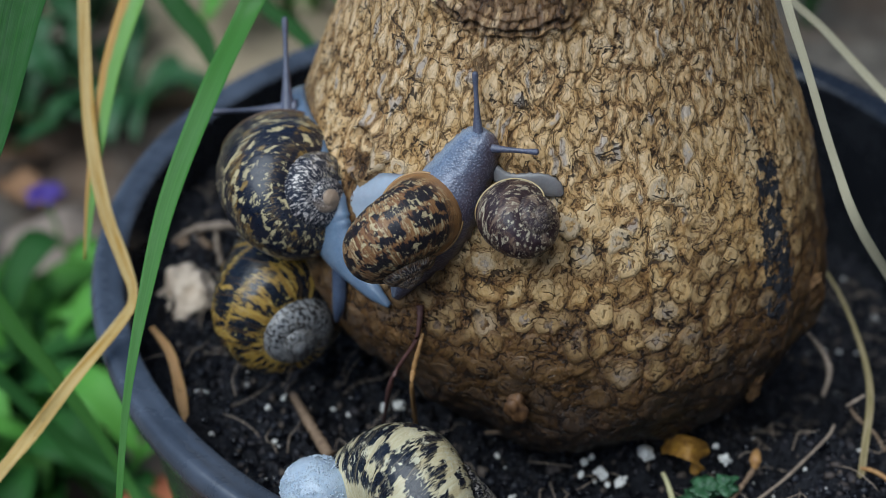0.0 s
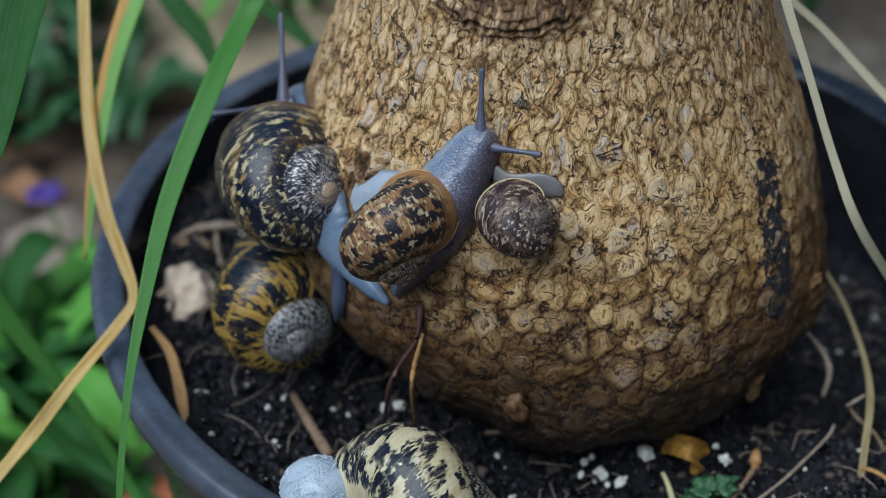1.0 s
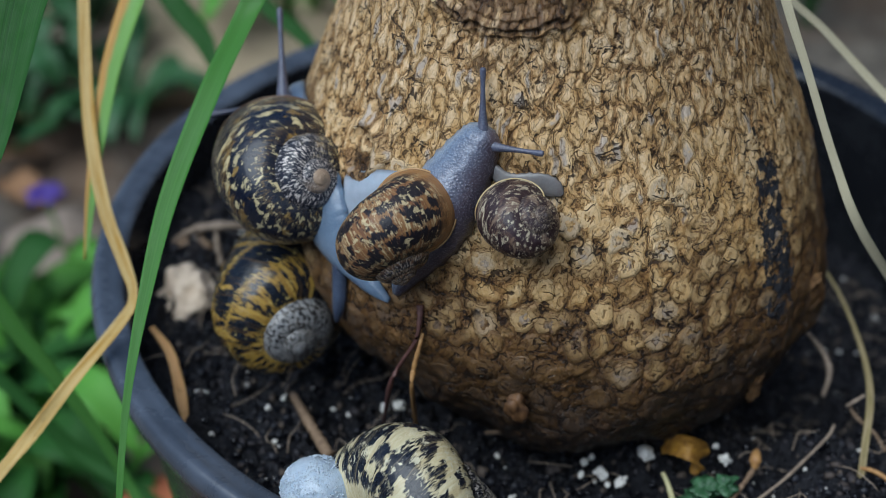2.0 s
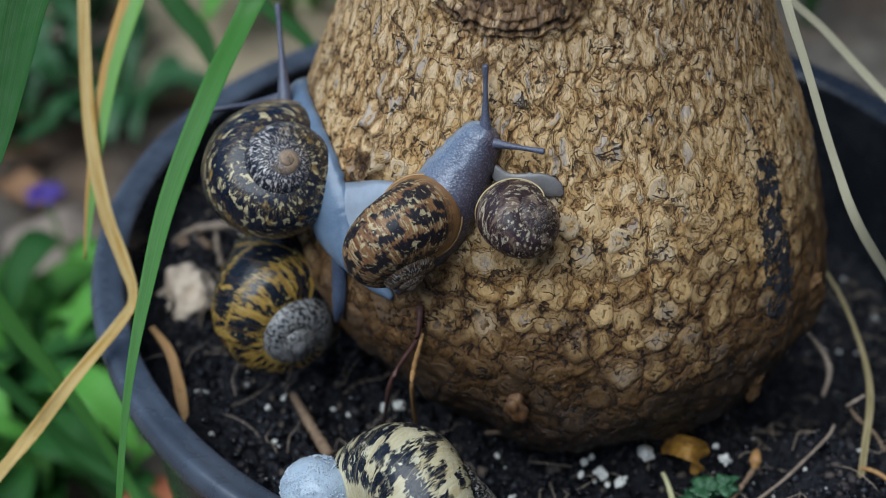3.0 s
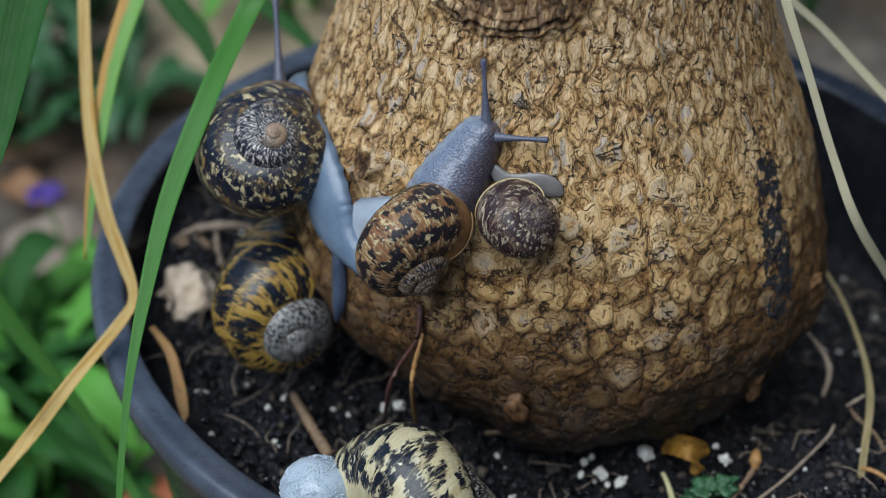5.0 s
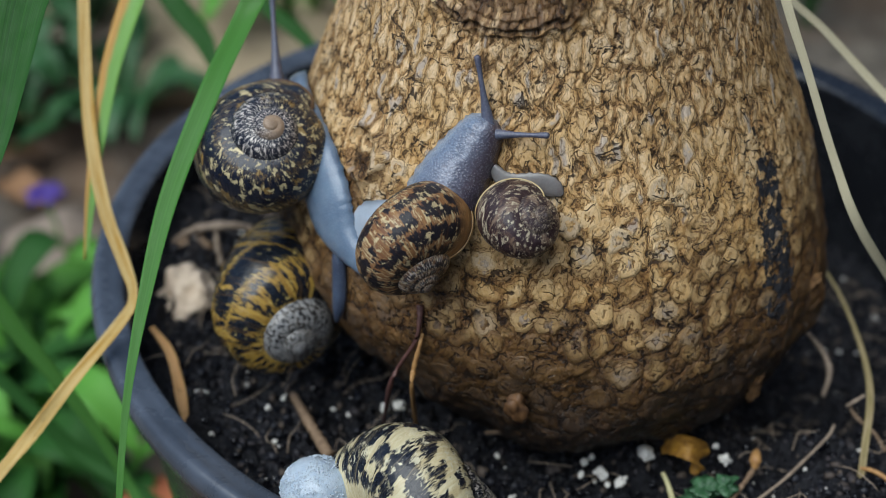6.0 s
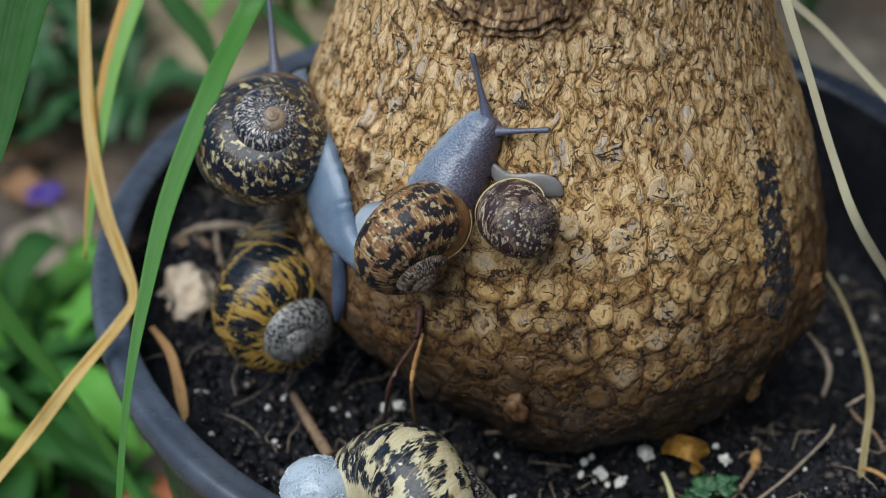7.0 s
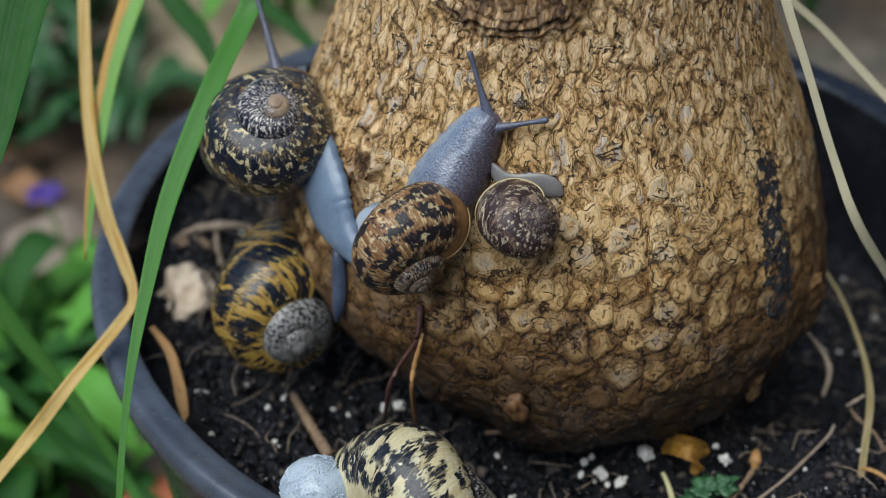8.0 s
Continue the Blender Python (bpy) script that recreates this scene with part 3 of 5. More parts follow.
def soil_height(x, y):
    """Lumpy soil, heaped a little at the wall and hollow behind the trunk."""
    return 0.0025 * fbm(x * 60 + 50, y * 60 + 50, 101, 4) + 0.0023 * fbm(x * 330 + 50, y * 330 + 50, 111, 4) + 0.006 * smooth01(np.hypot(x - POT_C[0], y - POT_C[1]), 0.085, 0.114) - 0.034 * smooth01(x, 0.030, 0.070) * smooth01(y, -0.056, -0.024)


def build_soil():
    R = POT_R - 0.0098
    rs = np.linspace(0.02, R, 130)
    an = np.linspace(0, 2 * math.pi, 620, endpoint=False)
    A, RR = np.meshgrid(an, rs)
    X, Y = POT_C[0] + RR * np.cos(A), POT_C[1] + RR * np.sin(A)
    Z = soil_height(X, Y)
    v = np.stack([X, Y, Z], -1).reshape(-1, 3)
    me = mesh_from("soil", v, grid_faces(130, 620, True))
    ob = part("potting_soil", me, SOIL)
    tagged(ob, "damp dark potting soil filling the pot", "soil", kind="structure")


build_soil()

# ---------------------------------------------------------------- ground round the pot


def build_ground():
    k = Mat("garden_earth", 0.9)
    p = k.obj()
    a, b = k.noise(p, 9, 5, 0.6), k.noise(p, 60, 6, 0.7)
    col = k.ramp(b, [(0.3, (0.035, 0.03, 0.025)), (0.55, (0.15, 0.13, 0.105)), (0.8, (0.34, 0.30, 0.25))])
    col = k.mix(k.step(a, 0.5, 0.65, 0, 0.7), col, (0.16, 0.10, 0.06))
    mat = k.done(col, None, k.bump(b, 1.0, 0.01))
    v = [(-60, -60, GROUND_Z), (60, -60, GROUND_Z), (60, 60, GROUND_Z), (-60, 60, GROUND_Z)]
    tagged(part("ground", mesh_from("ground", v, [(0, 1, 2, 3)]), mat), "bare brown garden earth", "ground", kind="structure")
    k = Mat("sandstone_paving", 0.85)
    p = k.obj()
    b = k.noise(p, 50, 6, 0.7)
    mat = k.done(k.mix(b, (0.36, 0.28, 0.17), (0.52, 0.43, 0.29)), None, k.bump(b, 0.4, 0.003))
    slab = bmesh.new()
    bmesh.ops.create_cube(slab, size=1)
    bmesh.ops.scale(slab, vec=(0.45, 0.45, 0.04), verts=slab.verts)
    bmesh.ops.bevel(slab, geom=slab.edges[:], offset=0.006, segments=2, affect="EDGES")
    first = part("paving_slab", slab, mat)
    first.location = (-0.32, 0.66, GROUND_Z + 0.012)
    tagged(first, "worn sand-coloured stone paving slab", "paving slab", "paving slabs")
    for i in range(-2, 1):
        for j in range(0, 4):
            if (i, j) != (0, 0):
                copy_thing(first, pose(-0.32 + 0.46 * i, 0.66 + 0.46 * j, GROUND_Z + 0.012, 0, 0, 0))


build_ground()


def build_unseen_walls():
    k = Mat("unseen_wall_render", 0.9)
    p = k.obj()
    f = k.noise(p, 14, 6, 0.65)
    mat = k.done(k.mix(f, (0.13, 0.11, 0.085), (0.22, 0.19, 0.15)), None, k.bump(f, 0.5, 0.01))
    # added out of view to cut low sky light; the tall east one darkens the right
    for name, c, s in (("wall_south", (0, -1.3, 0.1), (3.2, 0.15, 0.6)), ("wall_west", (-1.5, 0.6, 0.1), (0.15, 3.6, 0.6)), ("wall_east", (0.62, 0.6, 0.5), (0.15, 3.6, 1.4)), ("wall_north", (0, 2.6, 0.1), (3.2, 0.15, 0.6))):
        bm = bmesh.new()
        bmesh.ops.create_cube(bm, size=1)
        bmesh.ops.scale(bm, vec=s, verts=bm.verts)
        bmesh.ops.bevel(bm, geom=bm.edges[:], offset=0.01, segments=2, affect="EDGES")
        o = tagged(part(name, bm, mat), "plain unseen wall added to block low sky", "wall", kind="structure")
        o.location = c


build_unseen_walls()

# ---------------------------------------------------------------- snails


def shell_mesh(name, size, turns=4.7, growth=2.1, h=1.6, out=0.80, tall=1.0, shear=0.3, drop=0.3, draw=0.12, slant=0.9, seed=0):
    """A right-handed coil: apex up the local z, mouth at local +x, the whole body about `size` across.
    Over its last half turn the tube sinks (drop), closes in (draw) and its mouth leans over (slant)."""
    k = math.log(growth)
    per = 84
    n = int(turns * per)
    sides = 56
    th = np.linspace(0, turns, n)
    e = np.exp(k * (th - turns))[:, None]
    ph = np.linspace(-math.pi, math.pi, sides + 1)
    rib = 1 + 0.007 * fbm(th[:, None] * 46 + 9, np.cos(ph)[None, :] * 1.2 + 9, 200 + seed, 3)
    a = e * rib
    end_part = smooth01(th, turns - 0.5, turns)[:, None]
    ang = -(th - turns)[:, None] * 2 * math.pi - (shear + slant * end_part) * np.sin(ph)[None, :]
    # the inner side of the tube never crosses the axis
    rad = np.maximum((out * e + a * np.cos(ph)[None, :]) * (1 - draw * end_part), 0.02 * e)
    zz = -h * e + tall * a * np.sin(ph)[None, :] - drop * end_part
    flare = smooth01(th, turns - 0.05, turns)[:, None]
    rad = rad + flare * 0.02 * np.cos(ph)[None, :]
    zz = zz + flare * 0.02 * np.sin(ph)[None, :]
    X, Y = rad * np.cos(ang), rad * np.sin(ang)
    V = np.stack([X, Y, zz + 0 * X], -1).reshape(-1, 3)
    UV = np.stack([th[:, None] + 0 * ph[None, :], ph[None, :] / (2 * math.pi) + 0 * th[:, None]], -1).reshape(-1, 2)
    lo, hi = V.min(0), V.max(0)
    mid = (lo + hi) / 2
    s = size / (0.5 * (hi[0] - lo[0] + hi[1] - lo[1]))
    V = (V - mid) * s
    end = V[-(sides + 1):].copy()
    return mesh_from(name, V, grid_faces(n, sides + 1), UV), end


def axes(center, axis, mouth):
    """The pose of a shell: where it is, where its apex points, and on which side its mouth lies."""
    z = Vector(axis).normalized()
    x = Vector(mouth)
    x = (x - z * x.dot(z)).normalized()
    y = z.cross(x)
    m = Matrix((x, y, z)).transposed().to_4x4()
    m.translation = center
    return m


def make_shell(snail, size, material, lip_material, seed, **kw):
    me, end = shell_mesh("shell", size, seed=seed, **kw)
    shell = part("shell", me, material, snail)
    sol = shell.modifiers.new("wall", "SOLIDIFY")
    sol.thickness, sol.offset = size * 0.018, -1
    ring = tube_mesh("lip", list(end[7:-5]), [size * 0.004] + [size * 0.012] * (len(end) - 14) + [size * 0.004], n=70, sides=8)
    part("lip", ring, lip_material, shell, "thickened shell lip")
    return shell


def body_mesh(name, spine, n=44, sides=22, sole=0.25, ruffle=0.03):
    """A snail's foot and neck along the trunk: spine rows are (degrees, height, half width, thickness)."""
    s = spline([r[:4] for r in spine], n)
    verts, uvs = [], []
    c = [on_trunk(r[0], r[1]) for r in s]
    P = np.array([p for p, _ in c])
    t = np.gradient(P, axis=0)
    t /= np.linalg.norm(t, axis=1)[:, None]
    for i in range(n):
        nn = np.array(c[i][1])
        side = np.cross(t[i], nn)
        side /= np.linalg.norm(side)
        hw, th = max(s[i][2], 0.0002), max(s[i][3], 0.0002)
        wave = 1 + ruffle * (math.sin(i * 1.9) + 0.6 * math.sin(i * 3.7 + 1))
        for j in range(sides):
            w = 2 * math.pi * j / sides
            cx, sy = math.cos(w), math.sin(w)
            up = th * (max(sy, 0) ** 0.8 if sy > 0 else sole * sy * 0.5)
            flat = 1.0 + 0.16 * max(0.0, -sy) + 0.10 * (1 - abs(sy)) ** 3
            verts.append(P[i] + side * hw * flat * cx * (1 + (wave - 1) * (1 - abs(sy))) + nn * (up + 0.0008))
            uvs.append((j / sides, i / n))
    f = grid_faces(n, sides, True)
    f += [tuple(range(sides))[::-1], tuple((n - 1) * sides + j for j in range(sides))]
    return mesh_from(name, verts, f, uvs)


def tentacle_mesh(name, length, r0, r1, bend=0.0, knob=1.35):
    pts = [(0, 0, -0.22 * length), (0, 0, 0), (bend * length * 0.3, 0, length * 0.35), (bend * length * 0.8, 0, length * 0.7), (bend * length, 0, length * 0.95), (bend * length, 0, length)]
    return tube_mesh(name, pts, [r0 * 1.8, r0 * 1.25, (r0 + r1) * 0.45, r1, r1 * knob, r1 * 0.5], n=30, sides=12)


def aim(base, tip, roll=(0, 0, 1)):
    """The pose whose z runs from base to tip."""
    z = (Vector(tip) - Vector(base)).normalized()
    x = Vector(roll).cross(z).normalized()
    m = Matrix((x, z.cross(x), z)).transposed().to_4x4()
    m.translation = base
    return m


LIP = plain("shell_lip", (0.42, 0.27, 0.11), (0.28, 0.15, 0.05), 0.35, 600)
LIP_DARK = plain("shell_lip_dark", (0.13, 0.075, 0.03), (0.06, 0.03, 0.014), 0.35, 600)
LIP_PALE = plain("shell_lip_pale", (0.55, 0.46, 0.25), (0.4, 0.28, 0.12), 0.35, 600)
SH_A = shell_material("shell_black_gold", (0.28, 0.18, 0.045), (0.08, 0.045, 0.02), (0.006, 0.009, 0.020),
                      [(0.215, 0.042), (0.10, 0.070), (-0.045, 0.062), (-0.165, 0.048)], 6.0, 0.38, (0.60, 0.51, 0.28), 0.420, (0.48, 0.35, 0.24), 0.0, 2.3, 1.0, 0.24, early=0.97, gloss=0.45)
SH_B = shell_material("shell_brown_dashed", (0.27, 0.145, 0.055), (0.14, 0.058, 0.026), (0.010, 0.009, 0.014),
                      [(0.225, 0.042), (0.125, 0.040), (0.025, 0.042), (-0.075, 0.040), (-0.17, 0.036)], 4.6, 0.455, (0.56, 0.46, 0.26), 0.40, (0.12, 0.08, 0.06), 0.0, 0.6, 4.3, 0.42, early=0.45, lip_at=4.63, fray=0.03, hatch=0.9, narrow=2.6, gloss=0.15)
SH_C = shell_material("shell_yellow_black", (0.46, 0.30, 0.055), (0.24, 0.13, 0.028), (0.007, 0.010, 0.016),
                      [(0.165, 0.068), (0.03, 0.052), (-0.085, 0.048), (-0.19, 0.035)], 6.0, 0.44, (0.55, 0.43, 0.14), 0.35, (0.3, 0.3, 0.32), 3.7, 0.6, 7.7, 0.2, early=0.0, fray=0.04, hatch=0.4, stretch=0.6, narrow=3.2)
SH_D = shell_material("shell_purple_brown", (0.19, 0.13, 0.085), (0.085, 0.045, 0.04), (0.026, 0.013, 0.017),
                      [(0.18, 0.08), (0.03, 0.06), (-0.1, 0.055), (-0.2, 0.04)], 4.0, 0.42, (0.58, 0.51, 0.36), 0.415, (0.16, 0.13, 0.13), 0.0, 0.9, 2.9, 0.36, early=0.15, stretch=0.7, gloss=0.25)
SH_E = shell_material("shell_cream_black", (0.60, 0.55, 0.36), (0.46, 0.38, 0.21), (0.007, 0.010, 0.018),
                      [(0.21, 0.066), (0.06, 0.066), (-0.08, 0.06), (-0.19, 0.05)], 5.5, 0.468, (0.66, 0.62, 0.44), 0.385, (0.3, 0.24, 0.16), 0.0, 0.6, 5.1, 0.2, early=0.7, fray=0.035, hatch=0.3, stretch=0.9, narrow=2.3)


def snail_root(label, base):
    s = tagged(new("garden_snail"), label, "snail", "snails on the plant")
    s.location = base
    return s


MOVES = []          # (thing or part, rows) keyed in motions()


# big dark snail that climbs the flank of the trunk
def snail_a():
    root = snail_root("large snail with glossy black and gold shell climbing the trunk", (0, 0, 0))
    shell = make_shell(root, 0.0325, SH_A, LIP_DARK, 1)
    rows = []
    for t, c, ax, mo in (
            (0.0, (-0.0650, -0.0313, 0.0657), (0.5812, -0.6963, 0.4211), (0.1432, 0.5970, 0.7894)),
            (0.5, (-0.0651, -0.0308, 0.0663), (0.5834, -0.6959, 0.4187), (0.1500, 0.5990, 0.7865)),
            (1.0, (-0.0653, -0.0302, 0.0671), (0.5839, -0.7029, 0.4062), (0.1507, 0.5855, 0.7965)),
            (1.5, (-0.0657, -0.0294, 0.0681), (0.5750, -0.7043, 0.4163), (0.1328, 0.5824, 0.8020)),
            (1.7, (-0.0660, -0.0291, 0.0685), (0.5716, -0.7020, 0.4249), (0.1156, 0.5816, 0.8053)),
            (2.8, (-0.0682, -0.0292, 0.0683), (0.2724, -0.6480, 0.7113), (-0.0693, 0.7241, 0.6862)),
            (3.0, (-0.0697, -0.0290, 0.0686), (0.2592, -0.6440, 0.7198), (-0.1328, 0.7144, 0.6870)),
            (3.5, (-0.0706, -0.0282, 0.0697), (0.2283, -0.6412, 0.7326), (-0.1685, 0.7151, 0.6784)),
            (4.0, (-0.0711, -0.0274, 0.0707), (0.2156, -0.6400, 0.7375), (-0.2071, 0.7081, 0.6751)),
            (4.5, (-0.0713, -0.0267, 0.0716), (0.2060, -0.6300, 0.7487), (-0.2492, 0.7037, 0.6650)),
            (6.0, (-0.0718, -0.0258, 0.0727), (0.1595, -0.5598, 0.8131), (-0.3077, 0.7490, 0.5870)),
            (7.0, (-0.0717, -0.0248, 0.0740), (0.1714, -0.5483, 0.8185), (-0.3290, 0.7446, 0.5794)),
            (8.0, (-0.0708, -0.0236, 0.0755), (0.1585, -0.5044, 0.8523), (-0.3325, 0.7676, 0.5238))):
        rows.append((t, axes(c, ax, mo)))
    MOVES.append((shell, rows))
    foot = part("foot", body_mesh("foot", [(-186.0, 0.0722, 0.001, 0.001), (-178.4, 0.0722, 0.0042, 0.004), (-162.3, 0.0734, 0.0052, 0.004), (-152.0, 0.0702, 0.0068, 0.0042), (-145.8, 0.0660, 0.0074, 0.0040), (-141.9, 0.0622, 0.0068, 0.0036), (-137.6, 0.0592, 0.0048, 0.003),
                                               (-132.6, 0.0570, 0.0030, 0.0024), (-128.0, 0.0552, 0.0021, 0.0018), (-124.2, 0.0538, 0.0006, 0.001)], n=60), FOOT, root, "pale blue-grey wet foot")
    way = Vector((-0.42, 0.57, 0.70))
    aside = Vector((-0.796, 0.409, -0.446))
    MOVES.append((foot, [(t, pose(*(way * d + aside * a), 0, 0, 0)) for t, d, a in ((0, -0.0028, 0.0022), (1.7, -0.0018, 0.0020), (2.8, -0.0012, 0.0005), (4.0, 0.0, 0.0), (6.0, 0.0007, -0.0004), (8.0, 0.0018, -0.0008))]))
    ten = part("eye_stalk", tentacle_mesh("eye_stalk", 0.0215, 0.0013, 0.0006), STALK, root)
    MOVES.append((ten, [(0, aim((-0.0661, -0.0123, 0.0753), (-0.0667, 0.0009, 0.0923))), (1.0, aim((-0.0670, -0.0117, 0.0762), (-0.0676, 0.0011, 0.0925))), (1.5, aim((-0.0672, -0.0112, 0.0767), (-0.0679, 0.0014, 0.0929))),
                        (3.0, aim((-0.0668, -0.0102, 0.0780), (-0.0682, 0.0013, 0.0928))), (3.5, aim((-0.0672, -0.0098, 0.0785), (-0.0691, 0.0013, 0.0928))), (4.5, aim((-0.0676, -0.0096, 0.0789), (-0.0685, 0.0017, 0.0933))),
                        (6.0, aim((-0.0686, -0.0081, 0.0807), (-0.0697, 0.0034, 0.0955))), (7.0, aim((-0.0689, -0.0075, 0.0815), (-0.0706, 0.0047, 0.0971))), (7.5, aim((-0.0689, -0.0068, 0.0824), (-0.0716, 0.0043, 0.0966))), (8.0, aim((-0.0686, -0.0066, 0.0826), (-0.0732, 0.0034, 0.0955)))]))
    ten2 = part("eye_stalk", tentacle_mesh("eye_stalk", 0.017, 0.0013, 0.0006), STALK, root)
    MOVES.append((ten2, [(0, aim((-0.0674, -0.0119, 0.0743), (-0.0840, -0.0123, 0.0737))), (1.0, aim((-0.0680, -0.0115, 0.0748), (-0.0848, -0.0127, 0.0732))), (1.7, aim((-0.0685, -0.0111, 0.0752), (-0.0848, -0.0130, 0.0729))),
                         (3.0, aim((-0.0691, -0.0098, 0.0754), (-0.0856, -0.0113, 0.0734))), (8.0, aim((-0.0702, -0.0066, 0.0795), (-0.0864, -0.0082, 0.0773)))]))


def snail_b():
    root = snail_root("snail with brown dashed shell stretching its grey neck upwards", (0, 0, 0))
    shell = make_shell(root, 0.0245, SH_B, LIP, 2, h=1.6, shear=0.12, drop=0.0, draw=0.0, slant=0.0)
    rows = []
    for t, c, ax, mo in (
            (0.0, (-0.0370, -0.0642, 0.0763), (0.3441, -0.6689, -0.6589), (0.9332, 0.1324, 0.3342)),
            (0.5, (-0.0371, -0.0641, 0.0764), (0.3441, -0.6689, -0.6589), (0.9332, 0.1324, 0.3342)),
            (1.0, (-0.0378, -0.0639, 0.0767), (0.3441, -0.6689, -0.6589), (0.9332, 0.1324, 0.3342)),
            (1.5, (-0.0384, -0.0637, 0.0770), (0.3441, -0.6689, -0.6589), (0.9311, 0.1161, 0.3459)),
            (1.7, (-0.0385, -0.0637, 0.0770), (0.3436, -0.6760, -0.6518), (0.9311, 0.1161, 0.3459)),
            (2.8, (-0.0375, -0.0643, 0.0762), (0.3618, -0.7056, -0.6093), (0.9265, 0.1438, 0.3477)),
            (3.5, (-0.0360, -0.0648, 0.0755), (0.4006, -0.7399, -0.5404), (0.9121, 0.2017, 0.3569)),
            (4.0, (-0.0351, -0.0651, 0.0752), (0.4197, -0.7750, -0.4725), (0.9042, 0.2467, 0.3487)),
            (4.5, (-0.0347, -0.0651, 0.0752), (0.4293, -0.7933, -0.4317), (0.8944, 0.2753, 0.3524)),
            (6.0, (-0.0346, -0.0648, 0.0756), (0.4296, -0.8036, -0.4119), (0.8942, 0.2913, 0.3398)),
            (7.0, (-0.0349, -0.0648, 0.0756), (0.4214, -0.8070, -0.4136), (0.8983, 0.2863, 0.3333)),
            (8.0, (-0.0353, -0.0648, 0.0755), (0.4097, -0.8099, -0.4198), (0.9025, 0.2652, 0.3394))):
        rows.append((t, axes(c, ax, mo)))
    MOVES.append((shell, rows))
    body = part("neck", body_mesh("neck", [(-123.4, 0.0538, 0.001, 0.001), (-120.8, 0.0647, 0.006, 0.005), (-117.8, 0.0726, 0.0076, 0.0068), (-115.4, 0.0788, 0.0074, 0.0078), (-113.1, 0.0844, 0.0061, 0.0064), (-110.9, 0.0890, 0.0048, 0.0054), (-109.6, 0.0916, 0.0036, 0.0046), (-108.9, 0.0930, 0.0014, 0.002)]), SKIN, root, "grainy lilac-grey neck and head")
    flap = part("foot_flap", blade_mesh("foot_flap", [(-0.0380, -0.0528, 0.0758), (-0.0429, -0.0501, 0.0728), (-0.0472, -0.0474, 0.0691), (-0.0509, -0.0440, 0.0650)], [.005, .0078, .0102, .0125], (-0.1191, 0.6113, 0.7824), 0.15, thick=0.0009), PALE, root, "pale translucent edge of the foot")
    f0 = Vector((-0.0466, -0.0469, 0.0684))
    MOVES.append((flap, [(t, pose(*(Vector(p) - f0), 0, 0, 0)) for t, p in ((0.0, (-0.0448, -0.0448, 0.0712)), (1.5, (-0.0454, -0.0442, 0.0719)), (2.8, (-0.0469, -0.0452, 0.0706)), (3.5, (-0.0466, -0.0469, 0.0684)), (4.5, (-0.0454, -0.0477, 0.0674)), (6.0, (-0.0445, -0.0483, 0.0666)), (8.0, (-0.0439, -0.0486, 0.0662)))]))
    d = Vector((-0.0194, -0.0476, 0.0951)) - Vector((-0.0203, -0.0501, 0.0919))
    MOVES.append((body, [(t, pose(*(d * f), 0, 0, 0)) for t, f in ((0, -0.1), (1.0, 0.02), (3.5, 0.25), (4.5, 0.4), (6.0, 0.6), (7.0, 0.75), (8.0, 0.95))]))
    t1 = part("eye_stalk", tentacle_mesh("eye_stalk", 0.0130, 0.0010, 0.0005), STALK, root)
    MOVES.append((t1, [(0, aim((-0.0214, -0.0527, 0.0931), (-0.0221, -0.0484, 0.1046))), (1.0, aim((-0.0209, -0.0523, 0.0937), (-0.0207, -0.0482, 0.1048))), (1.5, aim((-0.0207, -0.0523, 0.0937), (-0.0207, -0.0479, 0.1051))),
                       (3.5, aim((-0.0198, -0.0516, 0.0946), (-0.0199, -0.0486, 0.1042))), (4.5, aim((-0.0198, -0.0513, 0.0950), (-0.0200, -0.0482, 0.1048))), (6.0, aim((-0.0195, -0.0506, 0.0959), (-0.0216, -0.0464, 0.1071))),
                       (7.0, aim((-0.0197, -0.0502, 0.0963), (-0.0226, -0.0460, 0.1075))), (8.0, aim((-0.0195, -0.0499, 0.0968), (-0.0232, -0.0455, 0.1082)))]))
    t2 = part("eye_stalk", tentacle_mesh("eye_stalk", 0.0115, 0.0010, 0.0005), STALK, root)
    MOVES.append((t2, [(0, aim((-0.0200, -0.0544, 0.0909), (-0.0090, -0.0580, 0.0922))), (1.0, aim((-0.0193, -0.0543, 0.0911), (-0.0078, -0.0584, 0.0917))), (1.5, aim((-0.0191, -0.0543, 0.0911), (-0.0075, -0.0583, 0.0918))),
                       (3.5, aim((-0.0184, -0.0536, 0.0920), (-0.0087, -0.0577, 0.0927))), (4.5, aim((-0.0181, -0.0533, 0.0924), (-0.0082, -0.0568, 0.0937))), (6.0, aim((-0.0179, -0.0527, 0.0931), (-0.0071, -0.0559, 0.0949))),
                       (7.0, aim((-0.0179, -0.0524, 0.0935), (-0.0066, -0.0552, 0.0958))), (8.0, aim((-0.0181, -0.0520, 0.0941), (-0.0066, -0.0539, 0.0975)))]))


def snail_c():
    root = snail_root("large snail, yellow and black banded shell with worn grey spire", (0, 0, 0))
    shell = make_shell(root, 0.0365, SH_C, LIP_PALE, 3)
    shell.matrix_basis = axes((-0.0678, -0.0317, 0.0326), (0.3957, -0.9181, 0.0217), (0.9108, 0.3893, -0.1372))
    part("foot", body_mesh("foot", [(-140.2, 0.0581, 0.0006, 0.001), (-138.4, 0.0555, 0.0014, 0.002), (-136.7, 0.0494, 0.0018, 0.0022), (-135.9, 0.0440, 0.0014, 0.002), (-136.0, 0.0400, 0.0004, 0.001)]), SHADY_SKIN, root, "blue-grey foot pressed to the bark")


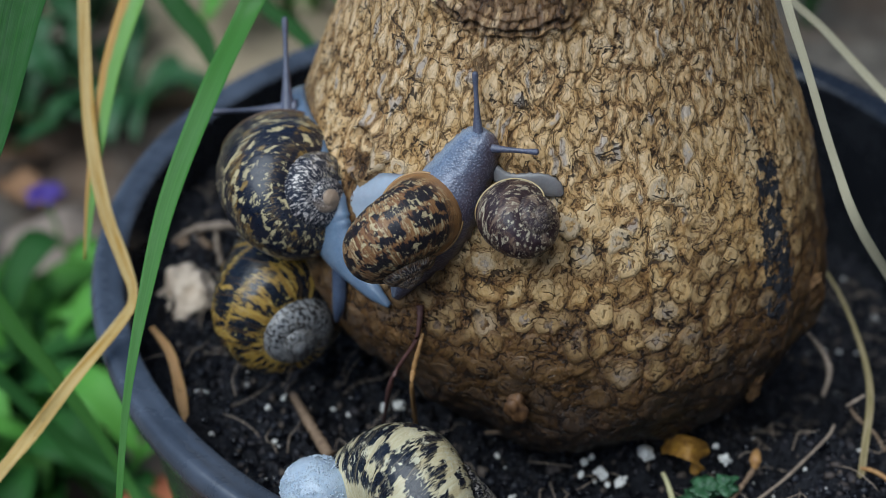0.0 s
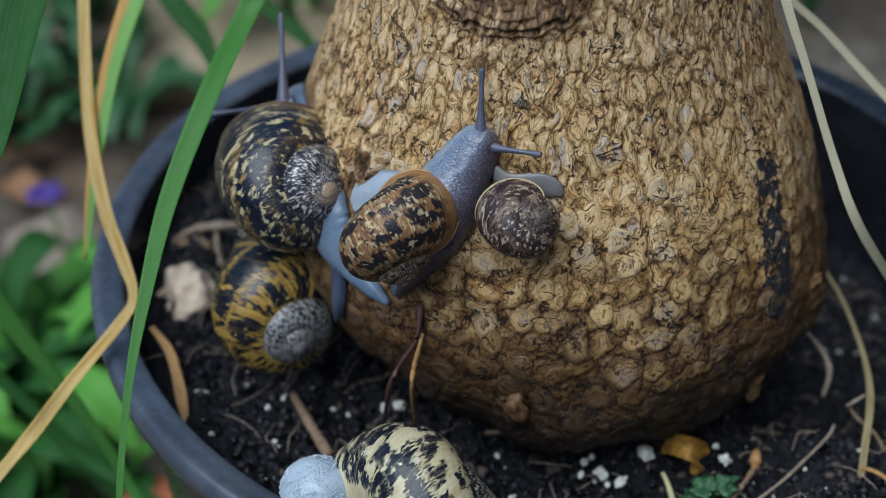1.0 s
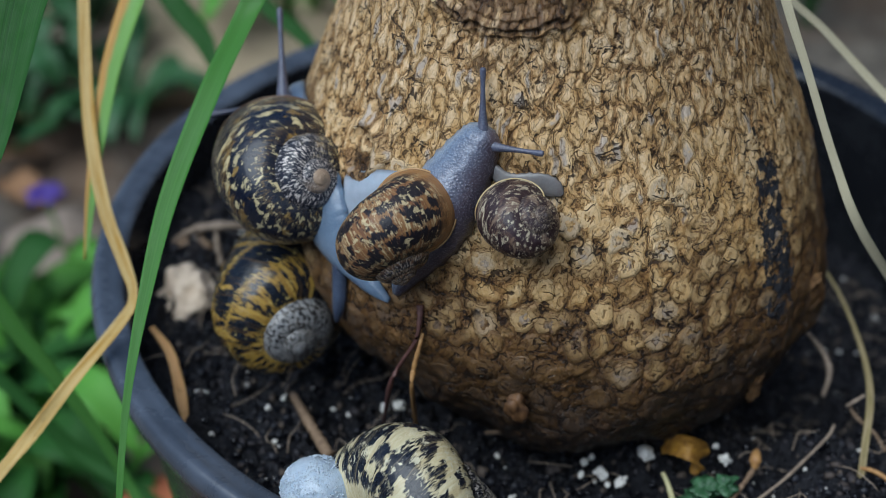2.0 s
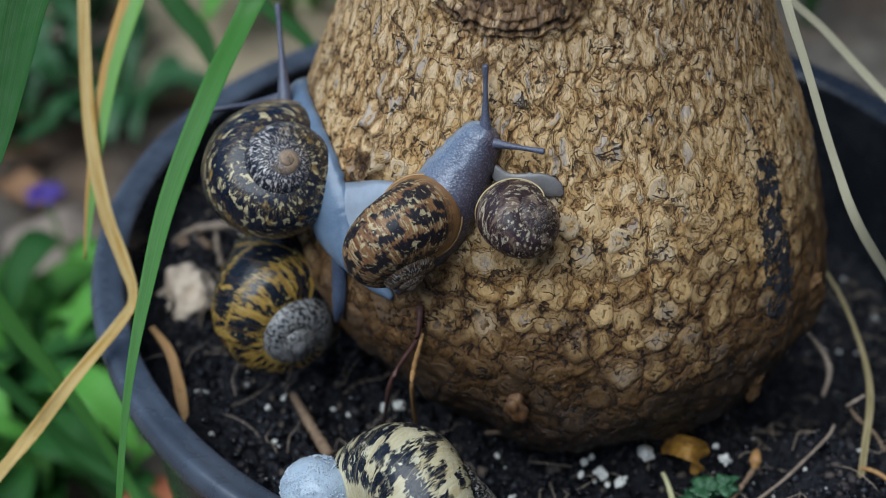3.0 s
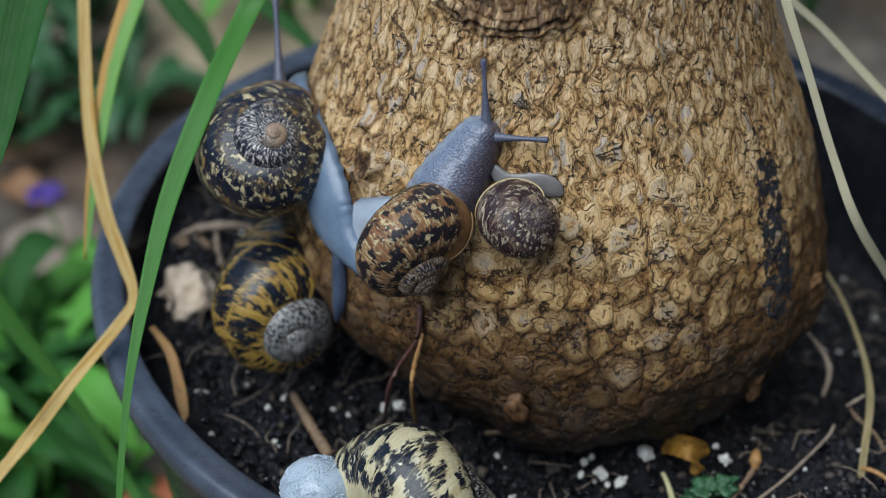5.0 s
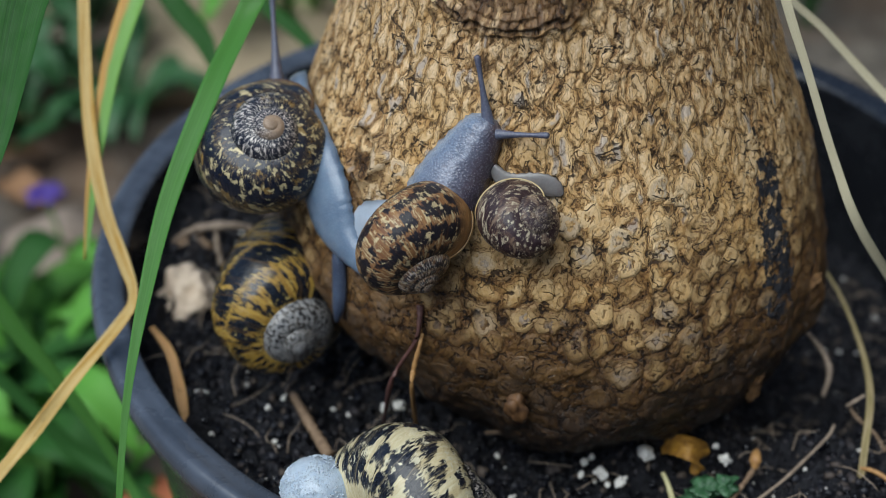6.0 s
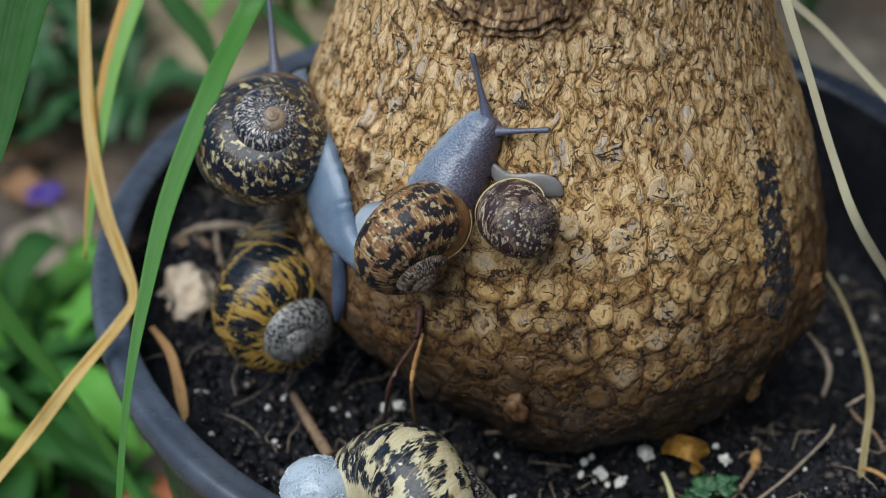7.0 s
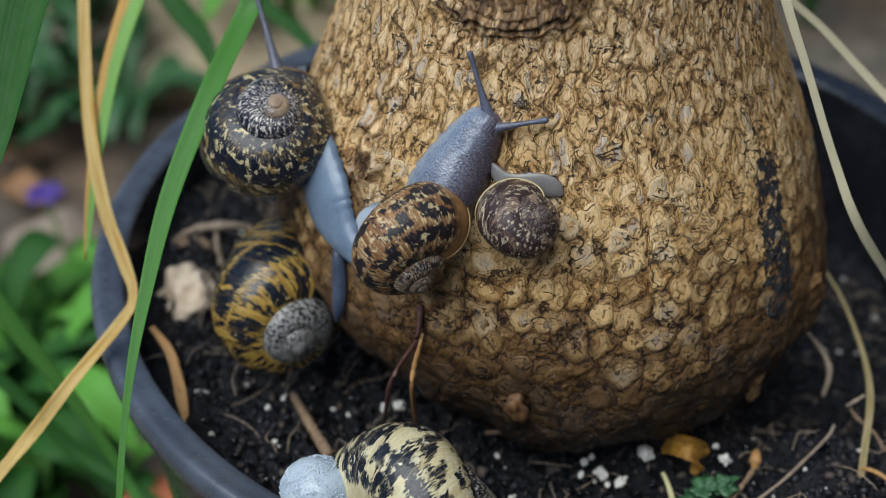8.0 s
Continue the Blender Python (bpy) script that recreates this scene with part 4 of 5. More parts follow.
def snail_d():
    root = snail_root("small garden snail with purple-brown shell resting on the bark", (0, 0, 0))
    shell = make_shell(root, 0.0157, SH_D, LIP_PALE, 4, drop=0.2, draw=0.1, slant=0.7)
    shell.matrix_basis = axes((-0.0135, -0.0657, 0.0809), (0.5155, -0.5540, 0.6537), (-0.3850, 0.5318, 0.7543))
    part("foot", body_mesh("foot", [(-107.6, 0.0868, 0.0003, 0.0003), (-106.4, 0.0852, 0.0012, 0.0006), (-104.6, 0.0838, 0.0016, 0.0007), (-102.0, 0.0834, 0.0017, 0.0005), (-98.8, 0.0836, 0.0020, 0.0005), (-95.8, 0.0834, 0.0021, 0.0005), (-93.6, 0.0826, 0.0017, 0.0005), (-92.2, 0.0816, 0.0005, 0.0003)], ruffle=0.05), GREY, root, "translucent grey foot edge")


def snail_e():
    root = snail_root("large garden snail with cream and black shell lying on the soil", (0, 0, 0))
    shell = make_shell(root, 0.0398, SH_E, LIP_PALE, 5, h=1.7, drop=0.2, draw=0.1, slant=0.6)
    shell.matrix_basis = axes((-0.0388, -0.0934, 0.0214), (0.9554, 0.2915, -0.0479), (-0.0129, -0.1208, -0.9926))


snail_a(), snail_b(), snail_c(), snail_d(), snail_e()

# each snail's origin sits where its foot meets the bark or soil
for snail, base in zip([o for o in scene.collection.objects if o.name.startswith("garden_snail")], ((-0.0553, -0.0352, 0.0646), (-0.0315, -0.0542, 0.0707), (-0.0528, -0.0471, 0.0474), (-0.0130, -0.0587, 0.0760), (-0.0345, -0.0761, 0.0040))):
    snail.location = base
    for child in snail.children:
        child.matrix_parent_inverse = Matrix.Translation(Vector(base)).inverted()

# ---------------------------------------------------------------- strap leaves and dry stems
GREEN = leaf_material("green_leaf", (0.038, 0.135, 0.014), (0.065, 0.19, 0.026), rough=0.5)
MIDGREEN = leaf_material("mid_green_leaf", (0.035, 0.12, 0.014), (0.06, 0.17, 0.024), rough=0.6)
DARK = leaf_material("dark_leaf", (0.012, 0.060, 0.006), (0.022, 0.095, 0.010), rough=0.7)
# olive hue of a dry stem, darkened to carry the shade it hangs in
OLIVE_SHADE = leaf_material("olive_stem_in_shade", (0.16, 0.13, 0.045), (0.27, 0.22, 0.10), dry=(0.34, 0.27, 0.16), rough=0.6)
LIME = leaf_material("yellowing_leaf", (0.12, 0.27, 0.045), (0.17, 0.33, 0.065), margin=(0.46, 0.25, 0.055))
STRAW = leaf_material("dry_leaf", (0.46, 0.31, 0.09), (0.56, 0.43, 0.19), dry=(0.40, 0.23, 0.04), rough=0.65)
BEIGE = leaf_material("bleached_leaf", (0.42, 0.37, 0.23), (0.56, 0.52, 0.37), rough=0.6)


def leaf(label, pts, widths, mat, side=(1, 0, 0), fold=0.25, name="strap_leaf"):
    thing = tagged(new(name), label, "leaf", "strap leaves round the pot")
    thing.location = pts[-1]
    local = [tuple(Vector(p) - Vector(pts[-1])) for p in pts]
    part("blade", blade_mesh("blade", local, widths, side, fold), mat, thing)
    part("midrib", tube_mesh("midrib", local, [w * 0.02 for w in widths], n=36, sides=6), mat, thing)
    return thing


def build_leaves():
    leaf("bright green strap leaf arching past the pot rim", [(-0.0709, 0.0056, 0.1032), (-0.0754, 0.0040, 0.0930), (-0.0822, -0.0217, 0.0845), (-0.0897, -0.0430, 0.0702), (-0.0936, -0.0608, 0.0571), (-0.0962, -0.0758, 0.0444), (-0.0974, -0.0884, 0.0315), (-0.0981, -0.0981, 0.0192)],
         [.0058, .0056, .0052, .0044, .0031, .0019, .0015, .0015], GREEN)
    leaf("dry straw-coloured leaf folded over the pot rim", [(-0.1231, 0.0327, 0.0891), (-0.1222, 0.0208, 0.0771), (-0.1190, 0.0003, 0.0606), (-0.1136, -0.0171, 0.0482), (-0.1074, -0.0289, 0.0395), (-0.1049, -0.0352, 0.0347), (-0.1071, -0.0413, 0.0317), (-0.1180, -0.0561, 0.0242), (-0.1298, -0.0627, 0.0108), (-0.1357, -0.0797, 0.0102)],
         [.0030, .0032, .0034, .0034, .0032, .0022, .0030, .0032, .0034, .0034], STRAW)
    leaf("yellowing green leaf with a dry margin", [(-0.1077, 0.0382, 0.0881), (-0.1111, 0.0290, 0.0811), (-0.1148, 0.0163, 0.0713), (-0.1166, 0.0038, 0.0618), (-0.1180, -0.0103, 0.0503), (-0.1196, -0.0218, 0.0356)], [.0064, .0062, .0052, .0042, .003, .001], LIME)
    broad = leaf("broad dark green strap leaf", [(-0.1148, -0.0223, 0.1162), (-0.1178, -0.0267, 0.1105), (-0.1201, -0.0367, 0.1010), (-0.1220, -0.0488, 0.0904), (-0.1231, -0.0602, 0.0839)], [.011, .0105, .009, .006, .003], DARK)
    leaf("thin green strap leaf", [(-0.1350, 0.0150, 0.0989), (-0.1367, 0.0098, 0.0923), (-0.1392, 0.0021, 0.0824), (-0.1434, -0.0073, 0.0704)], [.006, .006, .005, .003], GREEN)
    leaf("mid green strap leaf leaning outside the pot", [(-0.1533, -0.0099, 0.0183), (-0.1443, -0.0152, 0.0035), (-0.1350, -0.0197, -0.0105), (-0.1269, -0.0240, -0.0241), (-0.1194, -0.0295, -0.0393), (-0.1137, -0.0365, -0.0482)], [.006, .0055, .0045, .0035, .003, .0025], MIDGREEN)
    # the shaded leaves use the dark green, so shade sits in their colour
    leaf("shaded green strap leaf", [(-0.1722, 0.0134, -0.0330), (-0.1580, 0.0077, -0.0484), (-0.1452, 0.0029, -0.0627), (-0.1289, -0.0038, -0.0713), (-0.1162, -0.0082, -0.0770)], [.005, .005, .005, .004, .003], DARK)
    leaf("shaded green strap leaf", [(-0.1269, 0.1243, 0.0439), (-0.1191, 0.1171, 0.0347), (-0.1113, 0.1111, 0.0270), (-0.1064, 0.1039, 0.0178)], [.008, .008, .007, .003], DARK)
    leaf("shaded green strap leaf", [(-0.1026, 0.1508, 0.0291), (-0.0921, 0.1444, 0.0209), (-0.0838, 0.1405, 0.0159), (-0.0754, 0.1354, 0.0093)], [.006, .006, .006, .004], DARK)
    d = Vector((-0.1192, -0.0359, 0.1019)) - Vector((-0.1201, -0.0359, 0.1019))
    MOVES.append((broad, [(t, pose(*(broad.location + d * f), 0, 0, 0)) for t, f in ((0.0, -0.5), (0.5, -0.25), (1.5, -0.2), (3.0, 0.3), (4.0, 0.25), (6.0, 0.2), (8.0, 0.2))]))
    leaf("bleached dry leaf hanging over the soil", [(0.0433, -0.0204, 0.1153), (0.0458, -0.0264, 0.1076), (0.0509, -0.0320, 0.0956), (0.0580, -0.0392, 0.0783), (0.0654, -0.0445, 0.0634), (0.0824, -0.0410, 0.0387)], [.0022, .0021, .0018, .0019, .0022, .0023], BEIGE)
    leaf("bleached dry leaf hanging over the soil", [(0.0544, 0.0115, 0.0945), (0.0586, 0.0090, 0.0912), (0.0655, 0.0051, 0.0863), (0.0739, -0.0005, 0.0791), (0.0850, -0.0078, 0.0698)], [.0018, .0020, .0021, .0022, .0023], BEIGE)
    leaf("dry grass stem drooping onto the soil", [(0.0742, -0.0071, 0.0219), (0.0779, -0.0166, 0.0179), (0.0798, -0.0323, 0.0140), (0.0784, -0.0466, 0.0119), (0.0736, -0.0614, 0.0093), (0.0708, -0.0720, -0.0010)], [.0010, .0012, .0015, .0018, .0018, .0016], OLIVE_SHADE)


build_leaves()


# ---------------------------------------------------------------- roots, twigs and litter in the pot
ROOT_RED = plain("dark_root", (0.13, 0.06, 0.05), (0.07, 0.03, 0.025), 0.55, 900)
ROOT_TAN = plain("tan_root", (0.42, 0.24, 0.08), (0.28, 0.14, 0.05), 0.55, 700)
TWIG = plain("grey_brown_twig", (0.26, 0.18, 0.11), (0.14, 0.09, 0.055), 0.7, 900, 0.6)
FIBRE = plain("pale_root", (0.34, 0.27, 0.2), (0.2, 0.15, 0.11), 0.7, 800)
PERLITE = plain("perlite", (0.78, 0.77, 0.72), (0.6, 0.58, 0.54), 0.8, 1500, 0.8, 0.0006)
CHUNK = plain("dry_chunk", (0.74, 0.62, 0.48), (0.52, 0.40, 0.28), 0.85, 420, 0.9, 0.001)
YELLOW = plain("yellow_dead_leaf", (0.36, 0.19, 0.02), (0.13, 0.055, 0.01), 0.6, 350, 0.9, 0.0008)
FRAGMENT = plain("green_fragment", (0.05, 0.14, 0.055), (0.012, 0.04, 0.018), 0.4, 500, 0.9, 0.0008)


def stem(name, label, pts, radii, mat, category="root", seed=0, n=30):
    return tagged(part(name, tube_mesh(name, pts, radii, n=n, sides=9, wobble=0.16, seed=seed), mat), label, category)


def build_litter():
    stem("hanging_root", "thin dark red root hanging from the trunk into soil", [(-0.0336, -0.0602, 0.0534), (-0.0338, -0.0625, 0.0504), (-0.0348, -0.0640, 0.0459), (-0.0387, -0.0637, 0.0379), (-0.0408, -0.0639, 0.0318), (-0.0438, -0.0482, 0.0030)], [.0009, .0006, .0005, .0005, .0006, .0004], ROOT_RED, seed=1)
    stem("hanging_root", "tan root hanging from the trunk into soil", [(-0.0331, -0.0625, 0.0471), (-0.0339, -0.0648, 0.0449), (-0.0352, -0.0664, 0.0396), (-0.0356, -0.0680, 0.0349), (-0.0353, -0.0490, 0.0030)], [.0004, .0005, .0006, .0005, .0006], ROOT_TAN, seed=2)
    stem("twig", "short brown twig lying on the soil", [(-0.0673, -0.0403, 0.0060), (-0.0624, -0.0507, 0.0070), (-0.0561, -0.0640, 0.0090)], [.0011, .0013, .0015], TWIG, "twig", 3)
    stem("twig", "short brown twig lying on the soil", [(-0.0182, -0.0538, 0.0060), (-0.0123, -0.0537, 0.0065), (-0.0061, -0.0526, 0.0070)], [.0004, .0006, .0004], TWIG, "twig", 4)
    stem("surface_root", "pale root arching over the soil", [(-0.1115, 0.0245, 0.0040), (-0.1033, 0.0244, 0.0100), (-0.0939, 0.0227, 0.0130), (-0.0866, 0.0255, 0.0100), (-0.0820, 0.0263, 0.0060)], [.0008, .0012, .0013, .0011, .0008], FIBRE, seed=5)
    stem("surface_root", "pale root arching over the soil", [(-0.0953, 0.0234, 0.0120), (-0.0956, 0.0209, 0.0080), (-0.0942, 0.0165, 0.0030)], [.0008, .0009, .0008], FIBRE, seed=6)
    stem("surface_root", "thin pale root beside the trunk", [(0.0677, -0.0221, 0.0120), (0.0704, -0.0305, 0.0120), (0.0716, -0.0354, 0.0090), (0.0704, -0.0381, 0.0030)], [.0005, .0007, .0008, .0005], FIBRE, seed=7)
    stem("surface_root", "thin tan root lying on the soil", [(0.0687, -0.0530, 0.0080), (0.0665, -0.0555, 0.0060), (0.0590, -0.0626, 0.0050), (0.0531, -0.0683, 0.0050), (0.0451, -0.0744, 0.0040)], [.0003, .0004, .0004, .0004, .0004], FIBRE, seed=8)
    stem("twig", "short brown twig lying on the soil", [(0.0467, -0.0653, 0.0060), (0.0423, -0.0713, 0.0060), (0.0387, -0.0748, 0.0040)], [.0007, .0006, .0006], TWIG, "twig", 9)
    stem("seed_pod", "small tan seed pod on the soil", [(0.0476, -0.0616, 0.0080), (0.0468, -0.0642, 0.0080), (0.0465, -0.0660, 0.0060)], [.0006, .0015, .0005], ROOT_TAN, "seed pod", 10, 12)
    stem("dry_stalk", "bent tan stalk on the soil", [(0.0747, -0.0439, 0.0060), (0.0757, -0.0483, 0.0060), (0.0797, -0.0522, 0.0040), (0.0808, -0.0583, 0.0040)], [.0004, .0005, .0005, .0004], TWIG, "stalk", 11)
    stem("dry_stalk", "bent tan stalk on the soil", [(0.0770, -0.0467, 0.0120), (0.0734, -0.0479, 0.0100), (0.0744, -0.0451, 0.0060)], [.0004, .0005, .0005], FIBRE, "stalk", 12)
    stem("dry_stalk", "orange-brown stalk lying on the soil", [(0.0721, -0.0653, 0.0060), (0.0751, -0.0676, 0.0070), (0.0796, -0.0713, 0.0060)], [.0004, .0006, .0006], ROOT_TAN, "stalk", 13)
    stem("pale_stem", "cut pale green stem standing on the soil", [(0.0237, -0.0685, 0.0080), (0.0250, -0.0709, 0.0060), (0.0261, -0.0770, 0.0040)], [.0005, .0007, .0008], plain("pale_stem", (0.5, 0.47, 0.26), (0.36, 0.32, 0.15)), "stem", 14)
    leaf("orange-brown dead leaf strip against the pot wall", [(-0.1064, -0.0212, 0.0120), (-0.1000, -0.0305, 0.0120), (-0.0970, -0.0375, 0.0100), (-0.0947, -0.0447, 0.0090), (-0.0930, -0.0503, 0.0060)], [.0014, .0024, .0026, .0030, .0014],
         leaf_material("orange_dead_leaf", (0.42, 0.22, 0.07), (0.5, 0.32, 0.15)), (1, .3, .2), 0.5, "dead_leaf")
    chunk = tagged(part("dry_chunk", lump_mesh("dry_chunk", (0.0082, 0.0108, 0.007), 4, 0.5, 4), CHUNK), "pale crumbly chunk of dry bark on the soil", "bark chunk")
    chunk.location = (-0.1018, 0.0036, 0.0040)
    cap = tagged(part("dry_chunk", lump_mesh("dry_chunk", (0.0055, 0.004, 0.004), 9, 0.5, 3), TWIG), "brown flake of bark leaning on pale chunk", "bark chunk")
    cap.location = (-0.1027, 0.0221, 0.0050)
    bud = tagged(part("bark_flake", lump_mesh("bark_flake", (0.0026, 0.0018, 0.0034), 12, 0.6, 3), plain("brown_flake", (0.17, 0.085, 0.03), (0.04, 0.018, 0.008), 0.6, 500, 0.8)), "curled brown flake sticking to the trunk base", "bark flake")
    bud.location = (-0.0124, -0.0719, 0.0332)
    flake_mat = plain("brown_bark_flake", (0.20, 0.105, 0.032), (0.05, 0.022, 0.008), 0.7, 700, 1.0, 0.0012)
    for i, (p, size, turn) in enumerate((((0.0602, -0.0396, 0.0424), (0.0014, 0.0010, 0.0030), (10, 18, 40)), ((0.0610, -0.0385, 0.0390), (0.0018, 0.0009, 0.0014), (0, 35, 50)), ((0.0466, -0.0538, 0.0210), (0.0016, 0.0010, 0.0036), (5, 12, 35)))):
        f = tagged(part("bark_flake", lump_mesh("bark_flake", size, 70 + i, 1.0, 3), flake_mat), "ragged flake of brown bark peeling off trunk", "bark flake", "peeling flakes")
        f.matrix_basis = pose(*p, *turn)
    leaf("curled yellow dead leaf on the soil", [(0.0253, -0.0592, 0.0050), (0.0273, -0.0629, 0.0110), (0.0303, -0.0651, 0.0130), (0.0327, -0.0651, 0.0090), (0.0312, -0.0662, 0.0050)], [.0015, .0045, .006, .005, .002], YELLOW, (0.2, 0.5, 0.8), 0.6, "dead_leaf")
    for i, (x, y, z, s) in enumerate(((*(0.0336, -0.0720, 0.0060), .0032), (*(0.0383, -0.0718, 0.0070), .0028), (*(0.0305, -0.0734, 0.0040), .0028))):
        g = tagged(part("leaf_fragment", lump_mesh("leaf_fragment", (s, s * .8, s * .5), 30 + i, 1.1, 4), FRAGMENT), "crumpled green leaf fragment on the soil", "leaf fragment", "green fragments")
        g.location = (x, y, z)
    # perlite grains
    spots = ((0.0209, -0.0605, 0.0060), (0.0060, -0.0617, 0.0040), (0.0079, -0.0602, 0.0040), (0.0098, -0.0651, 0.0040), (0.0048, -0.0657, 0.0040), (0.0144, -0.0678, 0.0040), (0.0401, -0.0620, 0.0050), (0.0387, -0.0574, 0.0050),
             (-0.0434, -0.0432, 0.0040), (-0.0399, -0.0424, 0.0040), (-0.0921, -0.0381, 0.0040), (-0.0893, -0.0399, 0.0030), (-0.0806, -0.0302, 0.0040), (-0.0802, -0.0349, 0.0040), (-0.0736, -0.0432, 0.0040), (-0.0699, -0.0395, 0.0040), (-0.0752, -0.0559, 0.0040), (-0.0706, -0.0549, 0.0040),
             (-0.0569, -0.0426, 0.0030), (-0.0529, -0.0448, 0.0030), (-0.0242, -0.0401, 0.0030), (-0.0152, -0.0594, 0.0040), (-0.0124, -0.0731, 0.0040), (-0.0688, -0.0665, 0.0040), (0.0109, -0.0689, 0.0040))
    sizes = (.0032, .0022, .0014, .0030, .0018, .0024, .003, .0018, .0026, .0030, .0036, .0020, .0013, .0014, .0017, .0016, .0015, .0013, .0012, .0010, .0012, .0012, .0015, .0020, .0014)
    rng = random.Random(5)
    for i, (p, s) in enumerate(zip(spots, sizes)):
        s *= 0.62
        g = tagged(part("perlite_grain", lump_mesh("perlite_grain", (s * rng.uniform(.7, 1.1), s * rng.uniform(.6, .9), s * rng.uniform(.5, .8)), 50 + i, 0.75, 3), PERLITE), "white crumb of perlite on the dark soil", "perlite", "perlite grains")
        g.location = p
        g.rotation_euler = (rng.uniform(-.4, .4), rng.uniform(-.4, .4), rng.uniform(0, 6))


build_litter()


def scatter_mesh(name, spots, sizes, seed, squash=(0.6, 1.0), rag=0.3):
    """Many small lumps joined into one mesh."""
    bm = bmesh.new()
    bmesh.ops.create_icosphere(bm, subdivisions=1, radius=1)
    bv = np.array([v.co[:] for v in bm.verts])
    bf = [tuple(v.index for v in f.verts) for f in bm.faces]
    bm.free()
    rng = np.random.default_rng(seed)
    V, F = [], []
    for i, (p, s) in enumerate(zip(spots, sizes)):
        q = bv * (1 + rng.uniform(-rag, rag, (len(bv), 1))) * rng.uniform(squash[0], squash[1], 3) * s + np.array(p)
        V.append(q)
        F += [tuple(a + i * len(bv) for a in f) for f in bf]
    return mesh_from(name, np.vstack(V), F)


def build_crumbs():
    rng = np.random.default_rng(8)
    R = POT_R - 0.017
    pts, sz = [], []
    while len(pts) < 15000:
        a, r = rng.uniform(0, 2 * math.pi), R * math.sqrt(rng.uniform(0, 1))
        x, y = POT_C[0] + r * math.cos(a), POT_C[1] + r * math.sin(a)
        if math.hypot(x, y) < 0.05 or y > 0.05:
            continue
        s = 0.0003 + 0.0013 * rng.uniform() ** 4
        pts.append((x, y, float(soil_height(np.array(x), np.array(y))) + s * 0.3))
        sz.append(s)
    k = Mat("soil_crumb", 0.6, Specular_IOR_Level=0.35)
    geo = k.node("NewGeometry")
    col = k.ramp(geo.outputs["Random Per Island"], [(0.0, (0.004, 0.004, 0.006)), (0.6, (0.014, 0.015, 0.021)), (0.88, (0.035, 0.03, 0.032)), (0.97, (0.09, 0.07, 0.055))])
    crumb = k.done(col, k.step(geo.outputs["Random Per Island"], 0.2, 0.9, 0.22, 0.65), k.bump(k.noise(k.obj(), 1200, 4), 0.6, 0.0004))
    ob = part("soil_crumbs", scatter_mesh("soil_crumbs", pts, sz, 3, (0.35, 1.15), 0.5), crumb)
    tagged(ob, "loose dark crumbs of soil and bark", "soil crumbs", kind="stuff")
    n = 420
    idx = rng.choice(len(pts), n, replace=False)
    ob = part("perlite_specks", scatter_mesh("perlite_specks", [pts[i] for i in idx], [0.0003 + 0.0007 * rng.uniform() ** 2 for _ in idx], 4), PERLITE)
    tagged(ob, "tiny white perlite specks in the soil", "perlite", kind="stuff")
    # fine root fibres
    V, F, base = [], [], 0
    for i in range(150):
        x, y, z = pts[int(rng.integers(len(pts)))]
        a, L = rng.uniform(0, 6.28), rng.uniform(0.004, 0.014)
        p = [(x + L * t * math.cos(a) + 0.002 * rng.normal() * t, y + L * t * math.sin(a) + 0.002 * rng.normal() * t, z + 0.0015 + 0.002 * math.sin(3 * t)) for t in (0, .33, .66, 1)]
        me = tube_mesh("f", p, [0.00014] * 4, n=8, sides=4)
        V += [v.co[:] for v in me.vertices]
        F += [tuple(base + q for q in f.vertices) for f in me.polygons]
        base = len(V)
        bpy.data.meshes.remove(me)
    ob = part("root_fibres", mesh_from("root_fibres", V, F), FIBRE)
    tagged(ob, "fine brown root fibres on the soil", "root fibres", kind="stuff")


build_crumbs()


# froth at the mouth of the snail on the soil
def build_froth():
    film = Mat("bubble_film", 0.1)
    film.b.inputs["Coat Weight"].default_value = 0.6
    film_mat = film.done((0.46, 0.53, 0.61))
    core = Mat("froth_core", 0.35)
    f = core.noise(core.obj(), 900, 3)
    core.b.inputs["Transmission Weight"].default_value = 0.15
    core.b.inputs["Subsurface Weight"].default_value = 0.6
    core.b.inputs["Subsurface Radius"].default_value = (0.002, 0.0024, 0.003)
    core.b.inputs["IOR"].default_value = 1.15
    core.b.inputs["Coat Weight"].default_value = 0.8
    core.b.inputs["Coat Roughness"].default_value = 0.08
    core_mat = core.done(core.mix(f, (0.36, 0.45, 0.55), (0.62, 0.70, 0.78)), None, core.bump(core.cells(core.obj(), 2600), 0.35, -0.0003))
    c = Vector((-0.0554, -0.0905, 0.0276))
    thing = tagged(new("snail_froth"), "white bubbly froth at the mouth of a snail", "snail froth")
    thing.location = c
    part("foam_body", lump_mesh("foam_body", (0.0080, 0.0074, 0.0064), 3, 0.10, 4), core_mat, thing)
    rng = np.random.default_rng(12)
    pts, sz = [], []
    for i in range(5200):
        d = rng.normal(size=3)
        d /= np.linalg.norm(d)
        pts.append(d * np.array((0.0080, 0.0074, 0.0064)) * rng.uniform(0.985, 1.025))
        sz.append(0.00006 + 0.00026 * rng.uniform() ** 3)
    tagged(part("bubble_skin", scatter_mesh("bubble_skin", pts, sz, 6, (0.9, 1.0), 0.0), film_mat, thing, "clear little bubbles"), kind="stuff")


build_froth()


# ---------------------------------------------------------------- garden behind the pot
WEED = leaf_material("weed_leaf", (0.13, 0.34, 0.04), (0.065, 0.21, 0.028), rough=0.6)
TEAL = leaf_material("blue_green_leaf", (0.036, 0.11, 0.034), (0.022, 0.07, 0.022), rough=0.5)
